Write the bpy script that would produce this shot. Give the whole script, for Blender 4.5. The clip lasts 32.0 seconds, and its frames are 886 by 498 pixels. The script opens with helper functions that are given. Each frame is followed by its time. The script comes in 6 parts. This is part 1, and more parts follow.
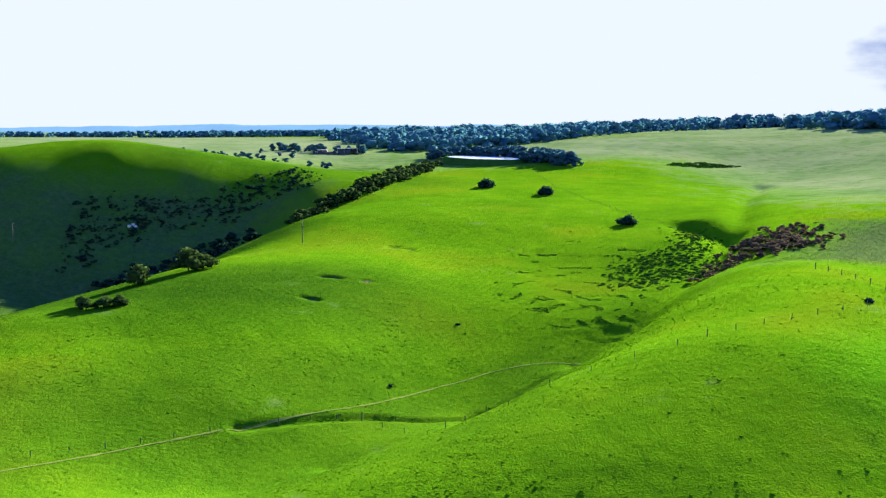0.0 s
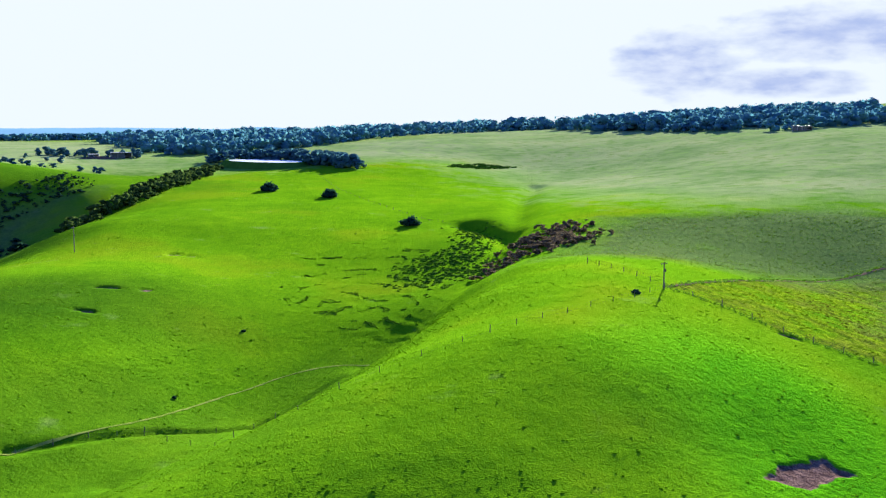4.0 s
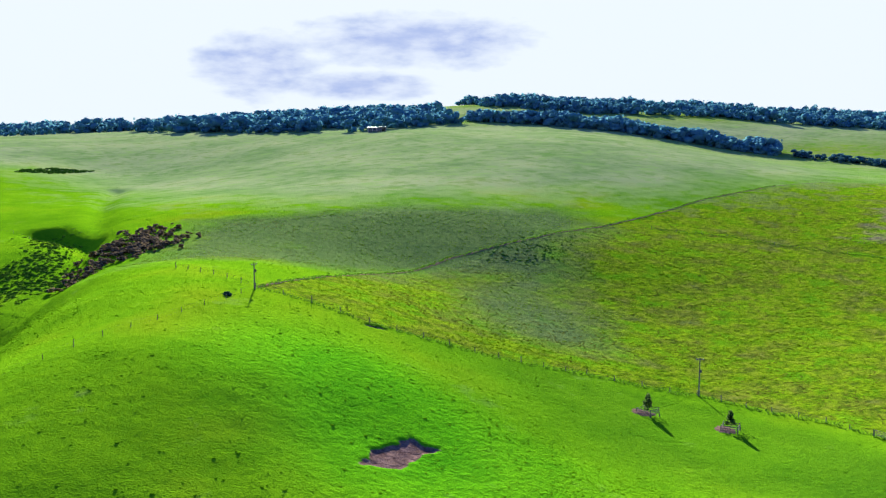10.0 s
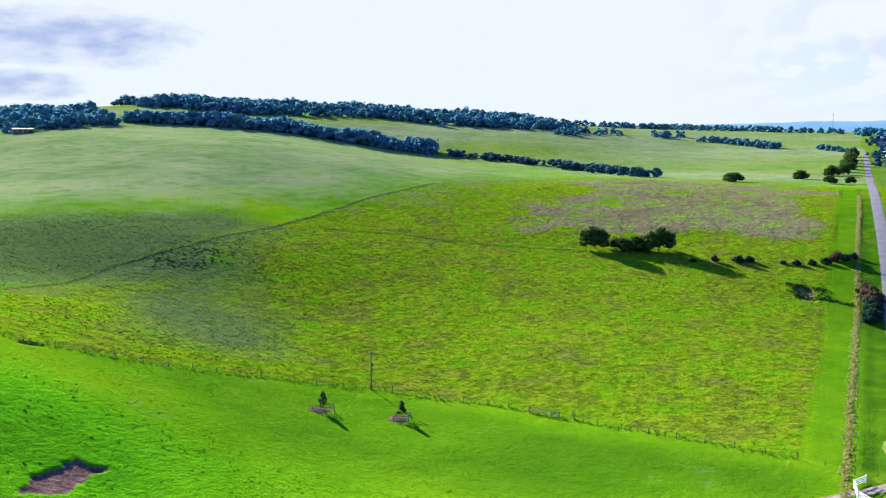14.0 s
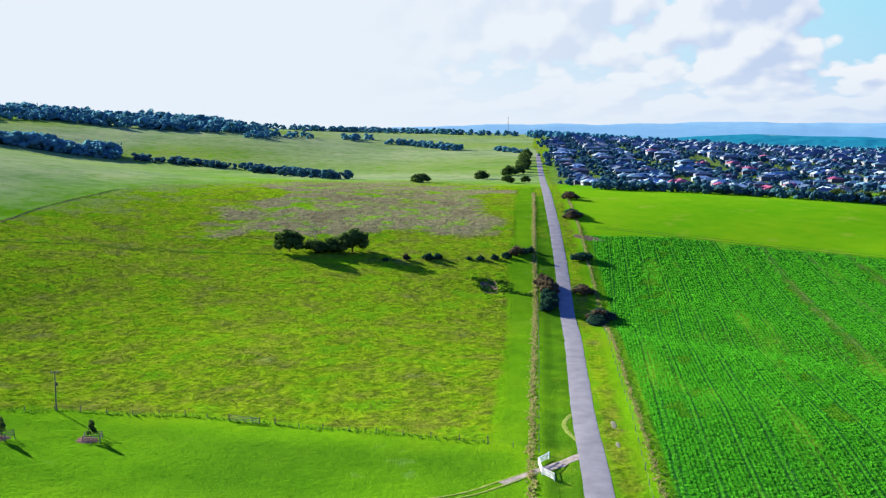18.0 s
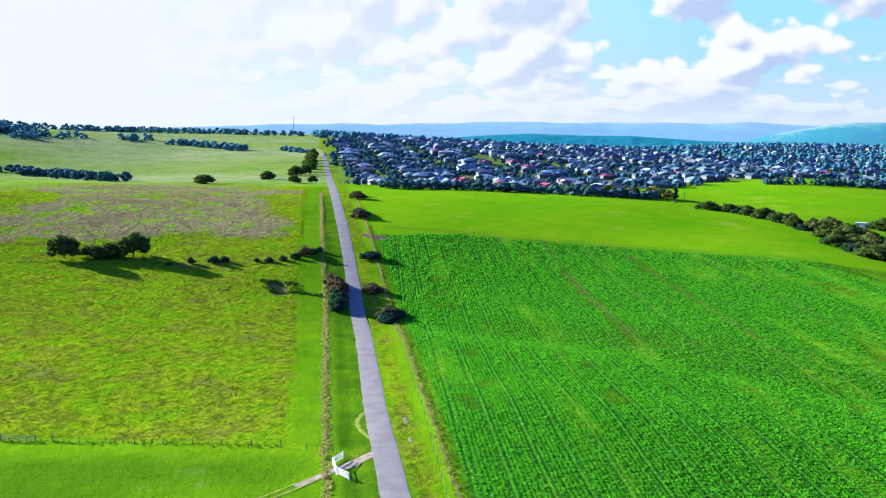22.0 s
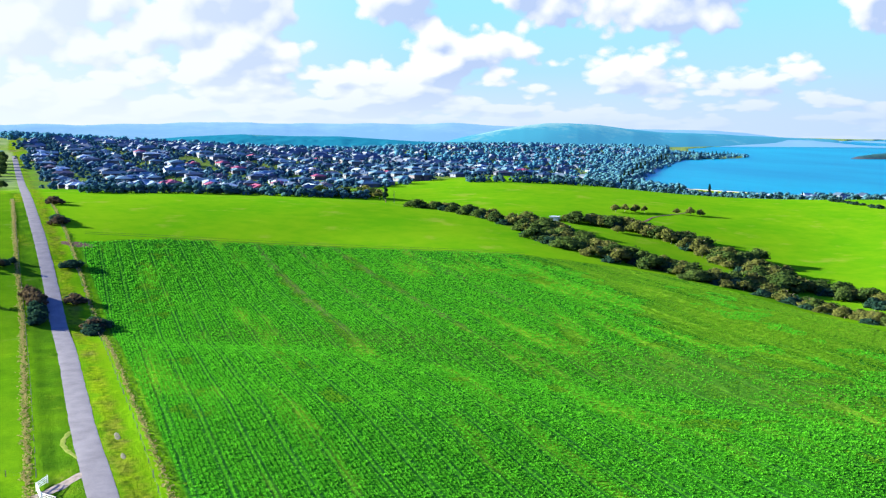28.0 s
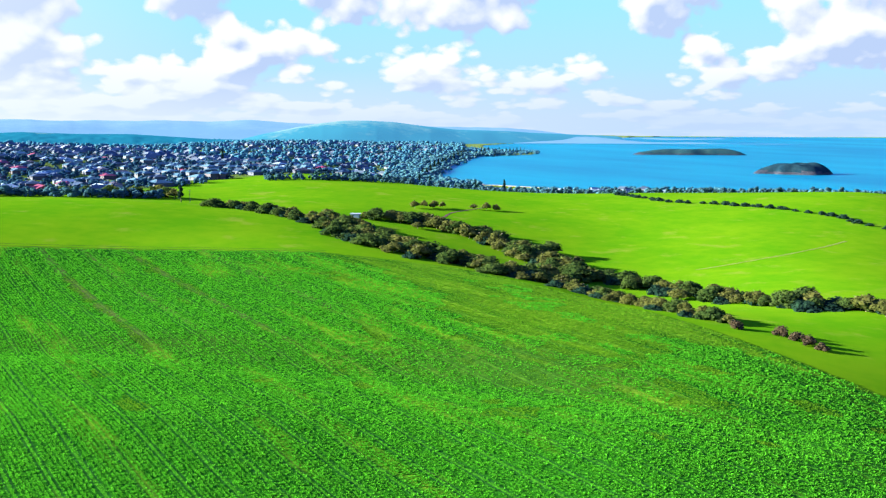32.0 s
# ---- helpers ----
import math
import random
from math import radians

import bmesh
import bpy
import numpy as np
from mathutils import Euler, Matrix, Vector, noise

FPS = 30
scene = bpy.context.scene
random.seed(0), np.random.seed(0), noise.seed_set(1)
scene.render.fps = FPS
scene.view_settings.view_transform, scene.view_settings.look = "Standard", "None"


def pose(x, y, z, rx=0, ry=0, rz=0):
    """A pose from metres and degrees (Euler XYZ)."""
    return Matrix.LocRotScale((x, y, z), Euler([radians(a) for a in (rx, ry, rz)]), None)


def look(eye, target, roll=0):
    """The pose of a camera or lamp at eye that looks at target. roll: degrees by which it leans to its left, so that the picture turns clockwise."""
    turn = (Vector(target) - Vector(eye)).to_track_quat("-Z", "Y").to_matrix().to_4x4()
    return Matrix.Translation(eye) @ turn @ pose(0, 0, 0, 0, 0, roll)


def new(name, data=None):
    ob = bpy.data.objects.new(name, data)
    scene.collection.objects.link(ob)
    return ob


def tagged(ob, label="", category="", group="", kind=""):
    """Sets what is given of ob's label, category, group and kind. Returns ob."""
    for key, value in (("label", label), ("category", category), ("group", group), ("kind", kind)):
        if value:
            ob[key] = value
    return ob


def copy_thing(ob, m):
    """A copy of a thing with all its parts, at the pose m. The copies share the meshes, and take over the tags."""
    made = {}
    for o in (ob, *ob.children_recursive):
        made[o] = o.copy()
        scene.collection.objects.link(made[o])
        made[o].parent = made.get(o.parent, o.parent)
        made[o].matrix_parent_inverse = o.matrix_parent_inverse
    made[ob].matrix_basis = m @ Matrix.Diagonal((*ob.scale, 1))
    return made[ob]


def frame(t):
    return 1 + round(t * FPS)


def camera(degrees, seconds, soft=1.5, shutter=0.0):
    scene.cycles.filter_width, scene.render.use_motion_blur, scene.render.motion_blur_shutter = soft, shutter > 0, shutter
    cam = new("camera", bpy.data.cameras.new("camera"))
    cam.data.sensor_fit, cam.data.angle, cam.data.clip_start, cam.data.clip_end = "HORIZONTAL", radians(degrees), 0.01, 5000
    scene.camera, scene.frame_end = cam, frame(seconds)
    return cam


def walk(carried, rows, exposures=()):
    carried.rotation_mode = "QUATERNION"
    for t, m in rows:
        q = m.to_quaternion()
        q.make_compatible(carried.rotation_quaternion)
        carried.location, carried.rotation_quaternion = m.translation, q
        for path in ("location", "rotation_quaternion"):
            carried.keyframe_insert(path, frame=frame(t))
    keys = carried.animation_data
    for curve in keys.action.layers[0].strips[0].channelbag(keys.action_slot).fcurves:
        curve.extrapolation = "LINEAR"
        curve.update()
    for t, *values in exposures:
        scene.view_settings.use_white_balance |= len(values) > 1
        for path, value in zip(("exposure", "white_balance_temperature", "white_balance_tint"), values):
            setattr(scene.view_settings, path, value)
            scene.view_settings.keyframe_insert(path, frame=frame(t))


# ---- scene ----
EXPOSURES = [(0.0, 2.8), (6.0, 2.85), (13.0, 2.8), (17.5, 2.75), (18.5, 2.62), (19.0, 2.5), (19.5, 2.28), (20.0, 2.42), (20.5, 2.58), (21.0, 2.72), (23.0, 2.85), (28.0, 2.9), (32.0, 2.9)]
cam = camera(47.26, 32.0, soft=1.3)
PATH = [
    (0, pose(0, 0, 62, 82.64, 0.00, 0.00)),
    (0.5, pose(0, 0, 62, 82.67, 0.02, -1.35)),
    (1, pose(0, 0, 62, 82.68, 0.02, -2.78)),
    (1.5, pose(0, 0, 62, 82.69, 0.01, -4.15)),
    (2, pose(0, 0, 62, 82.72, 0.03, -5.61)),
    (2.5, pose(0, 0, 62, 82.74, 0.02, -6.99)),
    (3, pose(0, 0, 62, 82.74, 0.01, -8.88)),
    (3.5, pose(0, 0, 62, 82.76, 0.01, -10.58)),
    (5.5, pose(0, 0, 62, 82.82, 0.02, -17.15)),
    (6, pose(0, 0, 62, 82.81, 0.00, -18.84)),
    (6.5, pose(0, 0, 62, 82.82, 0.00, -20.51)),
    (7, pose(0, 0, 62, 82.83, -0.00, -22.27)),
    (7.5, pose(0, 0, 62, 82.83, -0.03, -23.92)),
    (8, pose(0, 0, 62, 82.83, -0.03, -25.69)),
    (8.5, pose(0, 0, 62, 82.83, -0.04, -27.39)),
    (9, pose(0, 0, 62, 82.85, -0.03, -30.15)),
    (9.5, pose(0, 0, 62, 82.86, -0.02, -32.84)),
    (10, pose(0, 0, 62, 82.86, -0.01, -35.31)),
    (10.5, pose(0, 0, 62, 82.87, 0.01, -37.65)),
    (11, pose(0, 0, 62, 82.88, 0.00, -40.14)),
    (11.5, pose(0, 0, 62, 82.88, 0.01, -42.36)),
    (12, pose(0, 0, 62, 82.88, 0.01, -44.77)),
    (12.5, pose(0, 0, 62, 82.86, 0.02, -47.06)),
    (13, pose(0, 0, 62, 82.88, 0.01, -49.54)),
    (13.5, pose(0, 0, 62, 82.89, 0.02, -51.77)),
    (14, pose(0, 0, 62, 82.91, 0.02, -54.00)),
    (14.5, pose(0, 0, 62, 82.91, -0.02, -56.08)),
    (16.5, pose(0, 0, 62, 83.01, -0.00, -64.70)),
    (17, pose(0, 0, 62, 83.05, 0.01, -66.91)),
    (17.5, pose(0, 0, 62, 83.07, 0.01, -69.03)),
    (18, pose(0, 0, 62, 83.07, 0.00, -71.26)),
    (18.5, pose(0, 0, 62, 83.08, 0.02, -72.85)),
    (19, pose(0, 0, 62, 83.05, 0.01, -74.32)),
    (19.5, pose(0, 0, 62, 83.06, 0.01, -75.69)),
    (20, pose(0, 0, 62, 83.04, 0.00, -77.18)),
    (20.5, pose(0, 0, 62, 83.04, -0.00, -78.64)),
    (21, pose(0, 0, 62, 83.05, -0.01, -80.22)),
    (21.5, pose(0, 0, 62, 83.06, -0.00, -81.65)),
    (22, pose(0, 0, 62, 83.06, -0.01, -83.25)),
    (22.5, pose(0, 0, 62, 83.09, -0.02, -84.69)),
    (23, pose(0, 0, 62, 83.10, -0.04, -86.20)),
    (23.5, pose(0, 0, 62, 83.10, -0.04, -87.57)),
    (24, pose(0, 0, 62, 83.10, -0.04, -89.01)),
    (24.5, pose(0, 0, 62, 83.12, -0.05, -90.38)),
    (25, pose(0, 0, 62, 83.10, -0.04, -91.80)),
    (25.5, pose(0, 0, 62, 83.10, -0.03, -92.97)),
    (27.5, pose(0, 0, 62, 83.12, 0.01, -97.98)),
    (28, pose(0, 0, 62, 83.09, 0.02, -99.45)),
    (28.5, pose(0, 0, 62, 83.07, 0.05, -100.81)),
    (29, pose(0, 0, 62, 83.07, 0.04, -102.28)),
    (29.5, pose(0, 0, 62, 83.04, 0.03, -103.65)),
    (30, pose(0, 0, 62, 83.03, 0.04, -105.11)),
    (30.5, pose(0, 0, 62, 82.99, 0.03, -106.45)),
    (31, pose(0, 0, 62, 82.97, 0.01, -107.91)),
    (31.5, pose(0, 0, 62, 82.96, 0.01, -109.27)),
    (32, pose(0, 0, 62, 82.94, -0.00, -110.74)),
]
walk(cam, PATH, EXPOSURES)


# ---- light: a low winter sun and a bright, half-clouded sky ----
SUN_AZ, SUN_EL = 28.5, 16.0
sun = new("sun", bpy.data.lights.new("sun", "SUN"))
sun.data.energy, sun.data.angle, sun.data.color = 3.75, radians(0.6), (1.0, 0.93, 0.80)
a, e = radians(SUN_AZ), radians(SUN_EL)
sun.matrix_world = look((0, 0, 300), (-math.sin(a) * math.cos(e), -math.cos(a) * math.cos(e), 300 - math.sin(e)))

world = bpy.data.worlds.new("sky")
scene.world = world
world.use_nodes = True


def node(tree, kind, **given):
    """A node with its settings and the values or links of its inputs (by name or number)."""
    n = tree.nodes.new(kind)
    for key, value in given.items():
        if key == "ins":
            for name, v in value.items():
                if isinstance(v, bpy.types.NodeSocket):
                    tree.links.new(v, n.inputs[name])
                else:
                    n.inputs[name].default_value = v
        else:
            setattr(n, key, value)
    return n


def mapped(tree, value, a0, a1, b0=0.0, b1=1.0):
    n = node(tree, "ShaderNodeMapRange", ins={0: value, 1: a0, 2: a1, 3: b0, 4: b1})
    return n.outputs[0]


def calc(tree, op, x, y=0.0, clamp=False):
    n = tree.nodes.new("ShaderNodeMath")
    n.operation, n.use_clamp = op, clamp
    for i, v in enumerate((x, y)):
        if isinstance(v, bpy.types.NodeSocket):
            tree.links.new(v, n.inputs[i])
        else:
            n.inputs[i].default_value = v
    return n.outputs[0]


def mix(tree, fac, x, y, how="MIX"):
    n = tree.nodes.new("ShaderNodeMix")
    n.data_type, n.blend_type = "RGBA", how
    for i, v in ((0, fac), (6, x), (7, y)):
        if isinstance(v, bpy.types.NodeSocket):
            tree.links.new(v, n.inputs[i])
        elif i:
            n.inputs[i].default_value = (*v, 1)
        else:
            n.inputs[i].default_value = v
    return n.outputs[2]


def noise_tex(t, vec, scale, detail=4.0, rough=0.55):
    return node(t, "ShaderNodeTexNoise", ins={"Vector": vec, "Scale": scale, "Detail": detail, "Roughness": rough}).outputs[0]


def build_sky():
    """Bright haze low towards the sun, blue sky with heaped clouds away from it, a clear deep sky above."""
    t = world.node_tree
    t.nodes.clear()
    sky = node(t, "ShaderNodeTexSky", sky_type="NISHITA", sun_disc=False, sun_elevation=e, sun_rotation=a,
               altitude=60.0, air_density=1.0, dust_density=1.0, ozone_density=2.0)
    co = node(t, "ShaderNodeTexCoord").outputs["Generated"]
    xyz = node(t, "ShaderNodeSeparateXYZ", ins={0: co})
    up = xyz.outputs[2]
    az = calc(t, "ARCTAN2", xyz.outputs[0], xyz.outputs[1])
    wide = calc(t, "MULTIPLY", az, 57.3)
    high = calc(t, "MULTIPLY", up, 57.3)
    # a cloud layer drawn together towards the horizon
    rise = calc(t, "MULTIPLY", calc(t, "LOGARITHM", calc(t, "MAXIMUM", calc(t, "ADD", high, 1.6), 0.2), 2.718), 2.3)
    flat = node(t, "ShaderNodeCombineXYZ", ins={0: calc(t, "MULTIPLY", wide, 0.27), 1: rise, 2: 1.3}).outputs[0]

    def heaps(vec, fine):
        big = noise_tex(t, vec, 0.62, 2.0, 0.45)
        ball = node(t, "ShaderNodeTexVoronoi", feature="SMOOTH_F1", ins={"Vector": vec, "Scale": 1.5, "Smoothness": 0.35}).outputs[0]
        total = calc(t, "ADD", calc(t, "MULTIPLY", big, 1.05), calc(t, "MULTIPLY", ball, -0.34))
        if fine:
            knob = node(t, "ShaderNodeTexVoronoi", feature="SMOOTH_F1", ins={"Vector": vec, "Scale": 4.2, "Smoothness": 0.3}).outputs[0]
            total = calc(t, "ADD", total, calc(t, "MULTIPLY", knob, -0.15))
            total = calc(t, "ADD", total, calc(t, "MULTIPLY", calc(t, "SUBTRACT", noise_tex(t, vec, 5.5, 5.0, 0.6), 0.5), 0.16))
        else:
            total = calc(t, "SUBTRACT", total, 0.06)
        return total

    body = heaps(flat, True)
    lit_side = node(t, "ShaderNodeVectorMath", operation="ADD", ins={0: flat, 1: (-0.16, 0.26, 0.0)}).outputs[0]
    beyond = heaps(lit_side, False)
    # thicker near the veil of the sun, more open blue away from it
    cover = mapped(t, wide, 72.0, 118.0, 0.16, 0.045)
    mask = mapped(t, calc(t, "ADD", body, cover), 0.265, 0.335)
    shade = mapped(t, calc(t, "SUBTRACT", beyond, calc(t, "MULTIPLY", body, 0.72)), 0.06, 0.20)
    cloud = mix(t, shade, (0.90, 0.94, 0.99), (0.47, 0.60, 0.87))
    blue = mix(t, mapped(t, high, 0.0, 6.5), (0.50, 0.70, 0.94), (0.34, 0.77, 0.97))
    clouded = mix(t, mask, blue, cloud)
    clouded = mix(t, mapped(t, high, 3.0, 0.3, 0.0, 0.85), clouded, mix(t, mapped(t, wide, 80.0, 125.0), (0.76, 0.85, 0.98), (0.50, 0.66, 0.92)))

    def blot(cx, rx, cy, ry):
        dx = calc(t, "MULTIPLY", calc(t, "SUBTRACT", wide, cx), 1.0 / rx)
        dy = calc(t, "MULTIPLY", calc(t, "SUBTRACT", high, cy), 1.0 / ry)
        return calc(t, "SUBTRACT", 1.0, calc(t, "ADD", calc(t, "MULTIPLY", dx, dx), calc(t, "MULTIPLY", dy, dy)))

    # the veil about the sun with one slate cloud in it
    veil = mapped(t, wide, 98.0, 66.0)
    slate = calc(t, "MAXIMUM", blot(33.8, 6.6, 4.5, 1.5), calc(t, "MAXIMUM", blot(24.9, 3.3, 3.1, 1.9), blot(30.5, 4.6, 2.0, 0.8)))
    wisp = noise_tex(t, node(t, "ShaderNodeCombineXYZ", ins={0: calc(t, "MULTIPLY", wide, 0.42), 1: calc(t, "MULTIPLY", high, 1.15), 2: 8.0}).outputs[0], 1.0, 6.0, 0.55)
    grey = mapped(t, calc(t, "ADD", slate, calc(t, "MULTIPLY", calc(t, "SUBTRACT", wisp, 0.5), 2.2)), -0.25, 1.0)
    glare = mix(t, grey, (0.82, 0.90, 0.99), mix(t, mapped(t, wisp, 0.35, 0.65), (0.60, 0.68, 0.90), (0.42, 0.52, 0.82)))
    seen = mix(t, veil, clouded, glare)
    deep = mix(t, 1.0, sky.outputs[0], (0.075, 0.155, 0.43), "MULTIPLY")
    out = mix(t, mapped(t, high, 8.5, 20.0), seen, deep)
    bg = node(t, "ShaderNodeBackground", ins={0: out, 1: 0.15})
    node(t, "ShaderNodeOutputWorld", ins={0: bg.outputs[0]})


build_sky()


# ---- materials ----
M = {}


def material(name, rough=0.85, metal=0.0):
    m = bpy.data.materials.new(name)
    m.use_nodes = True
    b = m.node_tree.nodes["Principled BSDF"]
    b.inputs["Roughness"].default_value = rough
    b.inputs["Metallic"].default_value = metal
    M[name] = m
    return m, m.node_tree, b


def place(t):
    return node(t, "ShaderNodeNewGeometry").outputs["Position"]


def bump(t, b, height, strength, distance):
    n = node(t, "ShaderNodeBump", ins={"Height": height, "Strength": strength, "Distance": distance})
    t.links.new(n.outputs[0], b.inputs["Normal"])


def two_tone(name, dark, light, scale, rough=0.85, relief_size=0.0, fine=6.0, metal=0.0, spread=(0.35, 0.65)):
    """A surface of two tones at two scales, with fine relief."""
    m, t, b = material(name, rough, metal)
    b.inputs["Specular IOR Level"].default_value = 0.5 if rough < 0.6 else 0.0
    p = place(t)
    n = calc(t, "ADD", calc(t, "MULTIPLY", noise_tex(t, p, scale), 0.6), calc(t, "MULTIPLY", noise_tex(t, p, scale * fine), 0.4))
    t.links.new(mix(t, mapped(t, n, *spread), dark, light), b.inputs["Base Color"])
    if relief_size:
        bump(t, b, n, 0.6, relief_size)
    return m


def per_thing(name, *stops, rough=0.7, vary=0.15, scale=0.6):
    """Colours that differ from thing to thing."""
    m, t, b = material(name, rough)
    r = node(t, "ShaderNodeObjectInfo").outputs["Random"]
    col = node(t, "ShaderNodeValToRGB", ins={0: r})
    col.color_ramp.interpolation = "CONSTANT"
    while len(col.color_ramp.elements) < len(stops):
        col.color_ramp.elements.new(0.5)
    for el, (pos, c) in zip(col.color_ramp.elements, stops):
        el.position, el.color = pos, (*c, 1)
    n = noise_tex(t, place(t), scale)
    t.links.new(mix(t, 1.0, col.outputs[0], mix(t, n, (1 - vary,) * 3, (1 + vary,) * 3), "MULTIPLY"), b.inputs["Base Color"])
    return m


def per_island(name, *stops, rough=0.7):
    """Colours that differ from piece to piece of one joined mesh."""
    m, t, b = material(name, rough)
    r = node(t, "ShaderNodeNewGeometry").outputs["Random Per Island"]
    col = node(t, "ShaderNodeValToRGB", ins={0: r})
    col.color_ramp.interpolation = "CONSTANT"
    while len(col.color_ramp.elements) < len(stops):
        col.color_ramp.elements.new(0.5)
    for el, (pos, c) in zip(col.color_ramp.elements, stops):
        el.position, el.color = pos, (*c, 1)
    t.links.new(col.outputs[0], b.inputs["Base Color"])
    return m


def leaf_mat(name, dark, light, gloss=0.6, through_light=0.38):
    """Foliage: tones that change from clump to clump and over the crown, letting some light through."""
    m, t, b = material(name, gloss)
    r = node(t, "ShaderNodeNewGeometry").outputs["Random Per Island"]
    o = node(t, "ShaderNodeObjectInfo").outputs["Random"]
    n = noise_tex(t, place(t), 0.35, 3.0)
    f = calc(t, "ADD", calc(t, "MULTIPLY", r, 0.45), calc(t, "ADD", calc(t, "MULTIPLY", o, 0.25), calc(t, "MULTIPLY", mapped(t, n, 0.3, 0.7), 0.3)))
    t.links.new(mix(t, f, dark, light), b.inputs["Base Color"])
    b.inputs["Specular IOR Level"].default_value = 0.0
    if through_light:
        tl = node(t, "ShaderNodeBsdfTranslucent", ins={0: mix(t, f, dark, light)})
        both = node(t, "ShaderNodeMixShader", ins={0: through_light, 1: b.outputs[0], 2: tl.outputs[0]})
        t.links.new(both.outputs[0], t.nodes["Material Output"].inputs[0])
    return m


def pasture():
    m, t, b = material("pasture", 0.9)
    b.inputs["Specular IOR Level"].default_value = 0.0
    z = node(t, "ShaderNodeAttribute", attribute_name="zone")
    ch = node(t, "ShaderNodeSeparateColor", ins={0: z.outputs["Color"]})
    crop, dry, lush = ch.outputs[0], ch.outputs[1], ch.outputs[2]
    bare = z.outputs["Alpha"]
    z2 = node(t, "ShaderNodeAttribute", attribute_name="sward")
    ch2 = node(t, "ShaderNodeSeparateColor", ins={0: z2.outputs["Color"]})
    pale, heath, moist = ch2.outputs[0], ch2.outputs[1], ch2.outputs[2]
    rank = z2.outputs["Alpha"]
    p = place(t)
    n50, n8, n1 = noise_tex(t, p, 0.018, 5.0), noise_tex(t, p, 0.11, 5.0, 0.6), noise_tex(t, p, 0.8, 5.0, 0.65)
    n3 = noise_tex(t, p, 0.33, 4.0, 0.6)
    n20 = noise_tex(t, p, 0.05, 4.0, 0.6)
    fine = noise_tex(t, p, 3.2, 3.0, 0.6)
    ripple = noise_tex(t, p, 0.75, 2.5, 0.5)
    # short grazed grass
    tone = calc(t, "ADD", calc(t, "MULTIPLY", n50, 0.40), calc(t, "ADD", calc(t, "MULTIPLY", n8, 0.25), calc(t, "ADD", calc(t, "MULTIPLY", n1, 0.25), calc(t, "MULTIPLY", fine, 0.15))))
    share = mapped(t, tone, 0.42, 0.62)
    short = mix(t, share, (0.0620, 0.1750, 0.0035), (0.1180, 0.2600, 0.0050))
    short = mix(t, calc(t, "MULTIPLY", mapped(t, n50, 0.54, 0.66), 0.7), short, (0.1350, 0.2080, 0.0060))
    green = mix(t, share, (0.0340, 0.1800, 0.0040), (0.0840, 0.2900, 0.0060))
    short = mix(t, moist, short, green)
    # Darker green: rank verge grass, elsewhere shade put into the colour.
    low = mix(t, share, (0.0230, 0.0790, 0.0040), (0.0480, 0.1220, 0.0055))
    short = mix(t, rank, short, low)
    # tussocky rough grass with brown patches in it
    rough_tone = calc(t, "ADD", calc(t, "MULTIPLY", n3, 0.5), calc(t, "MULTIPLY", n1, 0.5))
    patch = calc(t, "ADD", calc(t, "MULTIPLY", n8, 0.55), calc(t, "MULTIPLY", n20, 0.45))
    rough = mix(t, mapped(t, rough_tone, 0.40, 0.58), (0.0480, 0.1040, 0.0040), (0.1480, 0.2420, 0.0060))
    rough = mix(t, calc(t, "MULTIPLY", mapped(t, patch, 0.48, 0.62), 0.75), rough, mix(t, mapped(t, rough_tone, 0.40, 0.60), (0.046, 0.058, 0.010), (0.140, 0.145, 0.022)))
    rough = mix(t, calc(t, "MULTIPLY", mapped(t, patch, 0.47, 0.39), 0.8), rough, mix(t, share, (0.055, 0.160, 0.005), (0.100, 0.250, 0.006)))
    # standing straw, brown and buff in drawn-out drifts with green between
    straw = mix(t, mapped(t, rough_tone, 0.36, 0.62), (0.072, 0.070, 0.032), (0.190, 0.182, 0.088))
    straw = mix(t, calc(t, "MULTIPLY", mapped(t, n20, 0.56, 0.66), 0.6), straw, (0.085, 0.070, 0.036))
    straw = mix(t, calc(t, "MULTIPLY", mapped(t, patch, 0.48, 0.41), 0.85), straw, (0.110, 0.250, 0.008))
    rough = mix(t, mapped(t, calc(t, "ADD", dry, calc(t, "MULTIPLY", calc(t, "SUBTRACT", patch, 0.5), 1.6)), 0.72, 0.98), rough, straw)
    col = mix(t, mapped(t, calc(t, "ADD", dry, calc(t, "MULTIPLY", calc(t, "SUBTRACT", n8, 0.5), 0.9)), 0.15, 0.40), short, rough)
    # dull heathy growth, and the pale sward of the high ground
    # This dull tint also stands for the blue shade on the brae.
    dull = mix(t, mapped(t, rough_tone, 0.36, 0.62), (0.036, 0.070, 0.026), (0.090, 0.135, 0.042))
    col = mix(t, mapped(t, calc(t, "ADD", heath, calc(t, "MULTIPLY", calc(t, "SUBTRACT", patch, 0.5), 1.5)), 0.15, 0.95, 0.0, 0.9), col, dull)
    # Pale sward: dry grass plus distance haze, put into the colour.
    pale_hazed = mix(t, mapped(t, calc(t, "ADD", calc(t, "MULTIPLY", n8, 0.4), calc(t, "MULTIPLY", n50, 0.6)), 0.40, 0.60), (0.115, 0.175, 0.068), (0.205, 0.245, 0.118))
    pale_hazed = mix(t, calc(t, "MULTIPLY", mapped(t, patch, 0.50, 0.60), 0.6), pale_hazed, (0.125, 0.235, 0.045))
    pale_hazed = mix(t, calc(t, "MULTIPLY", mapped(t, patch, 0.47, 0.38), 0.5), pale_hazed, (0.085, 0.125, 0.070))
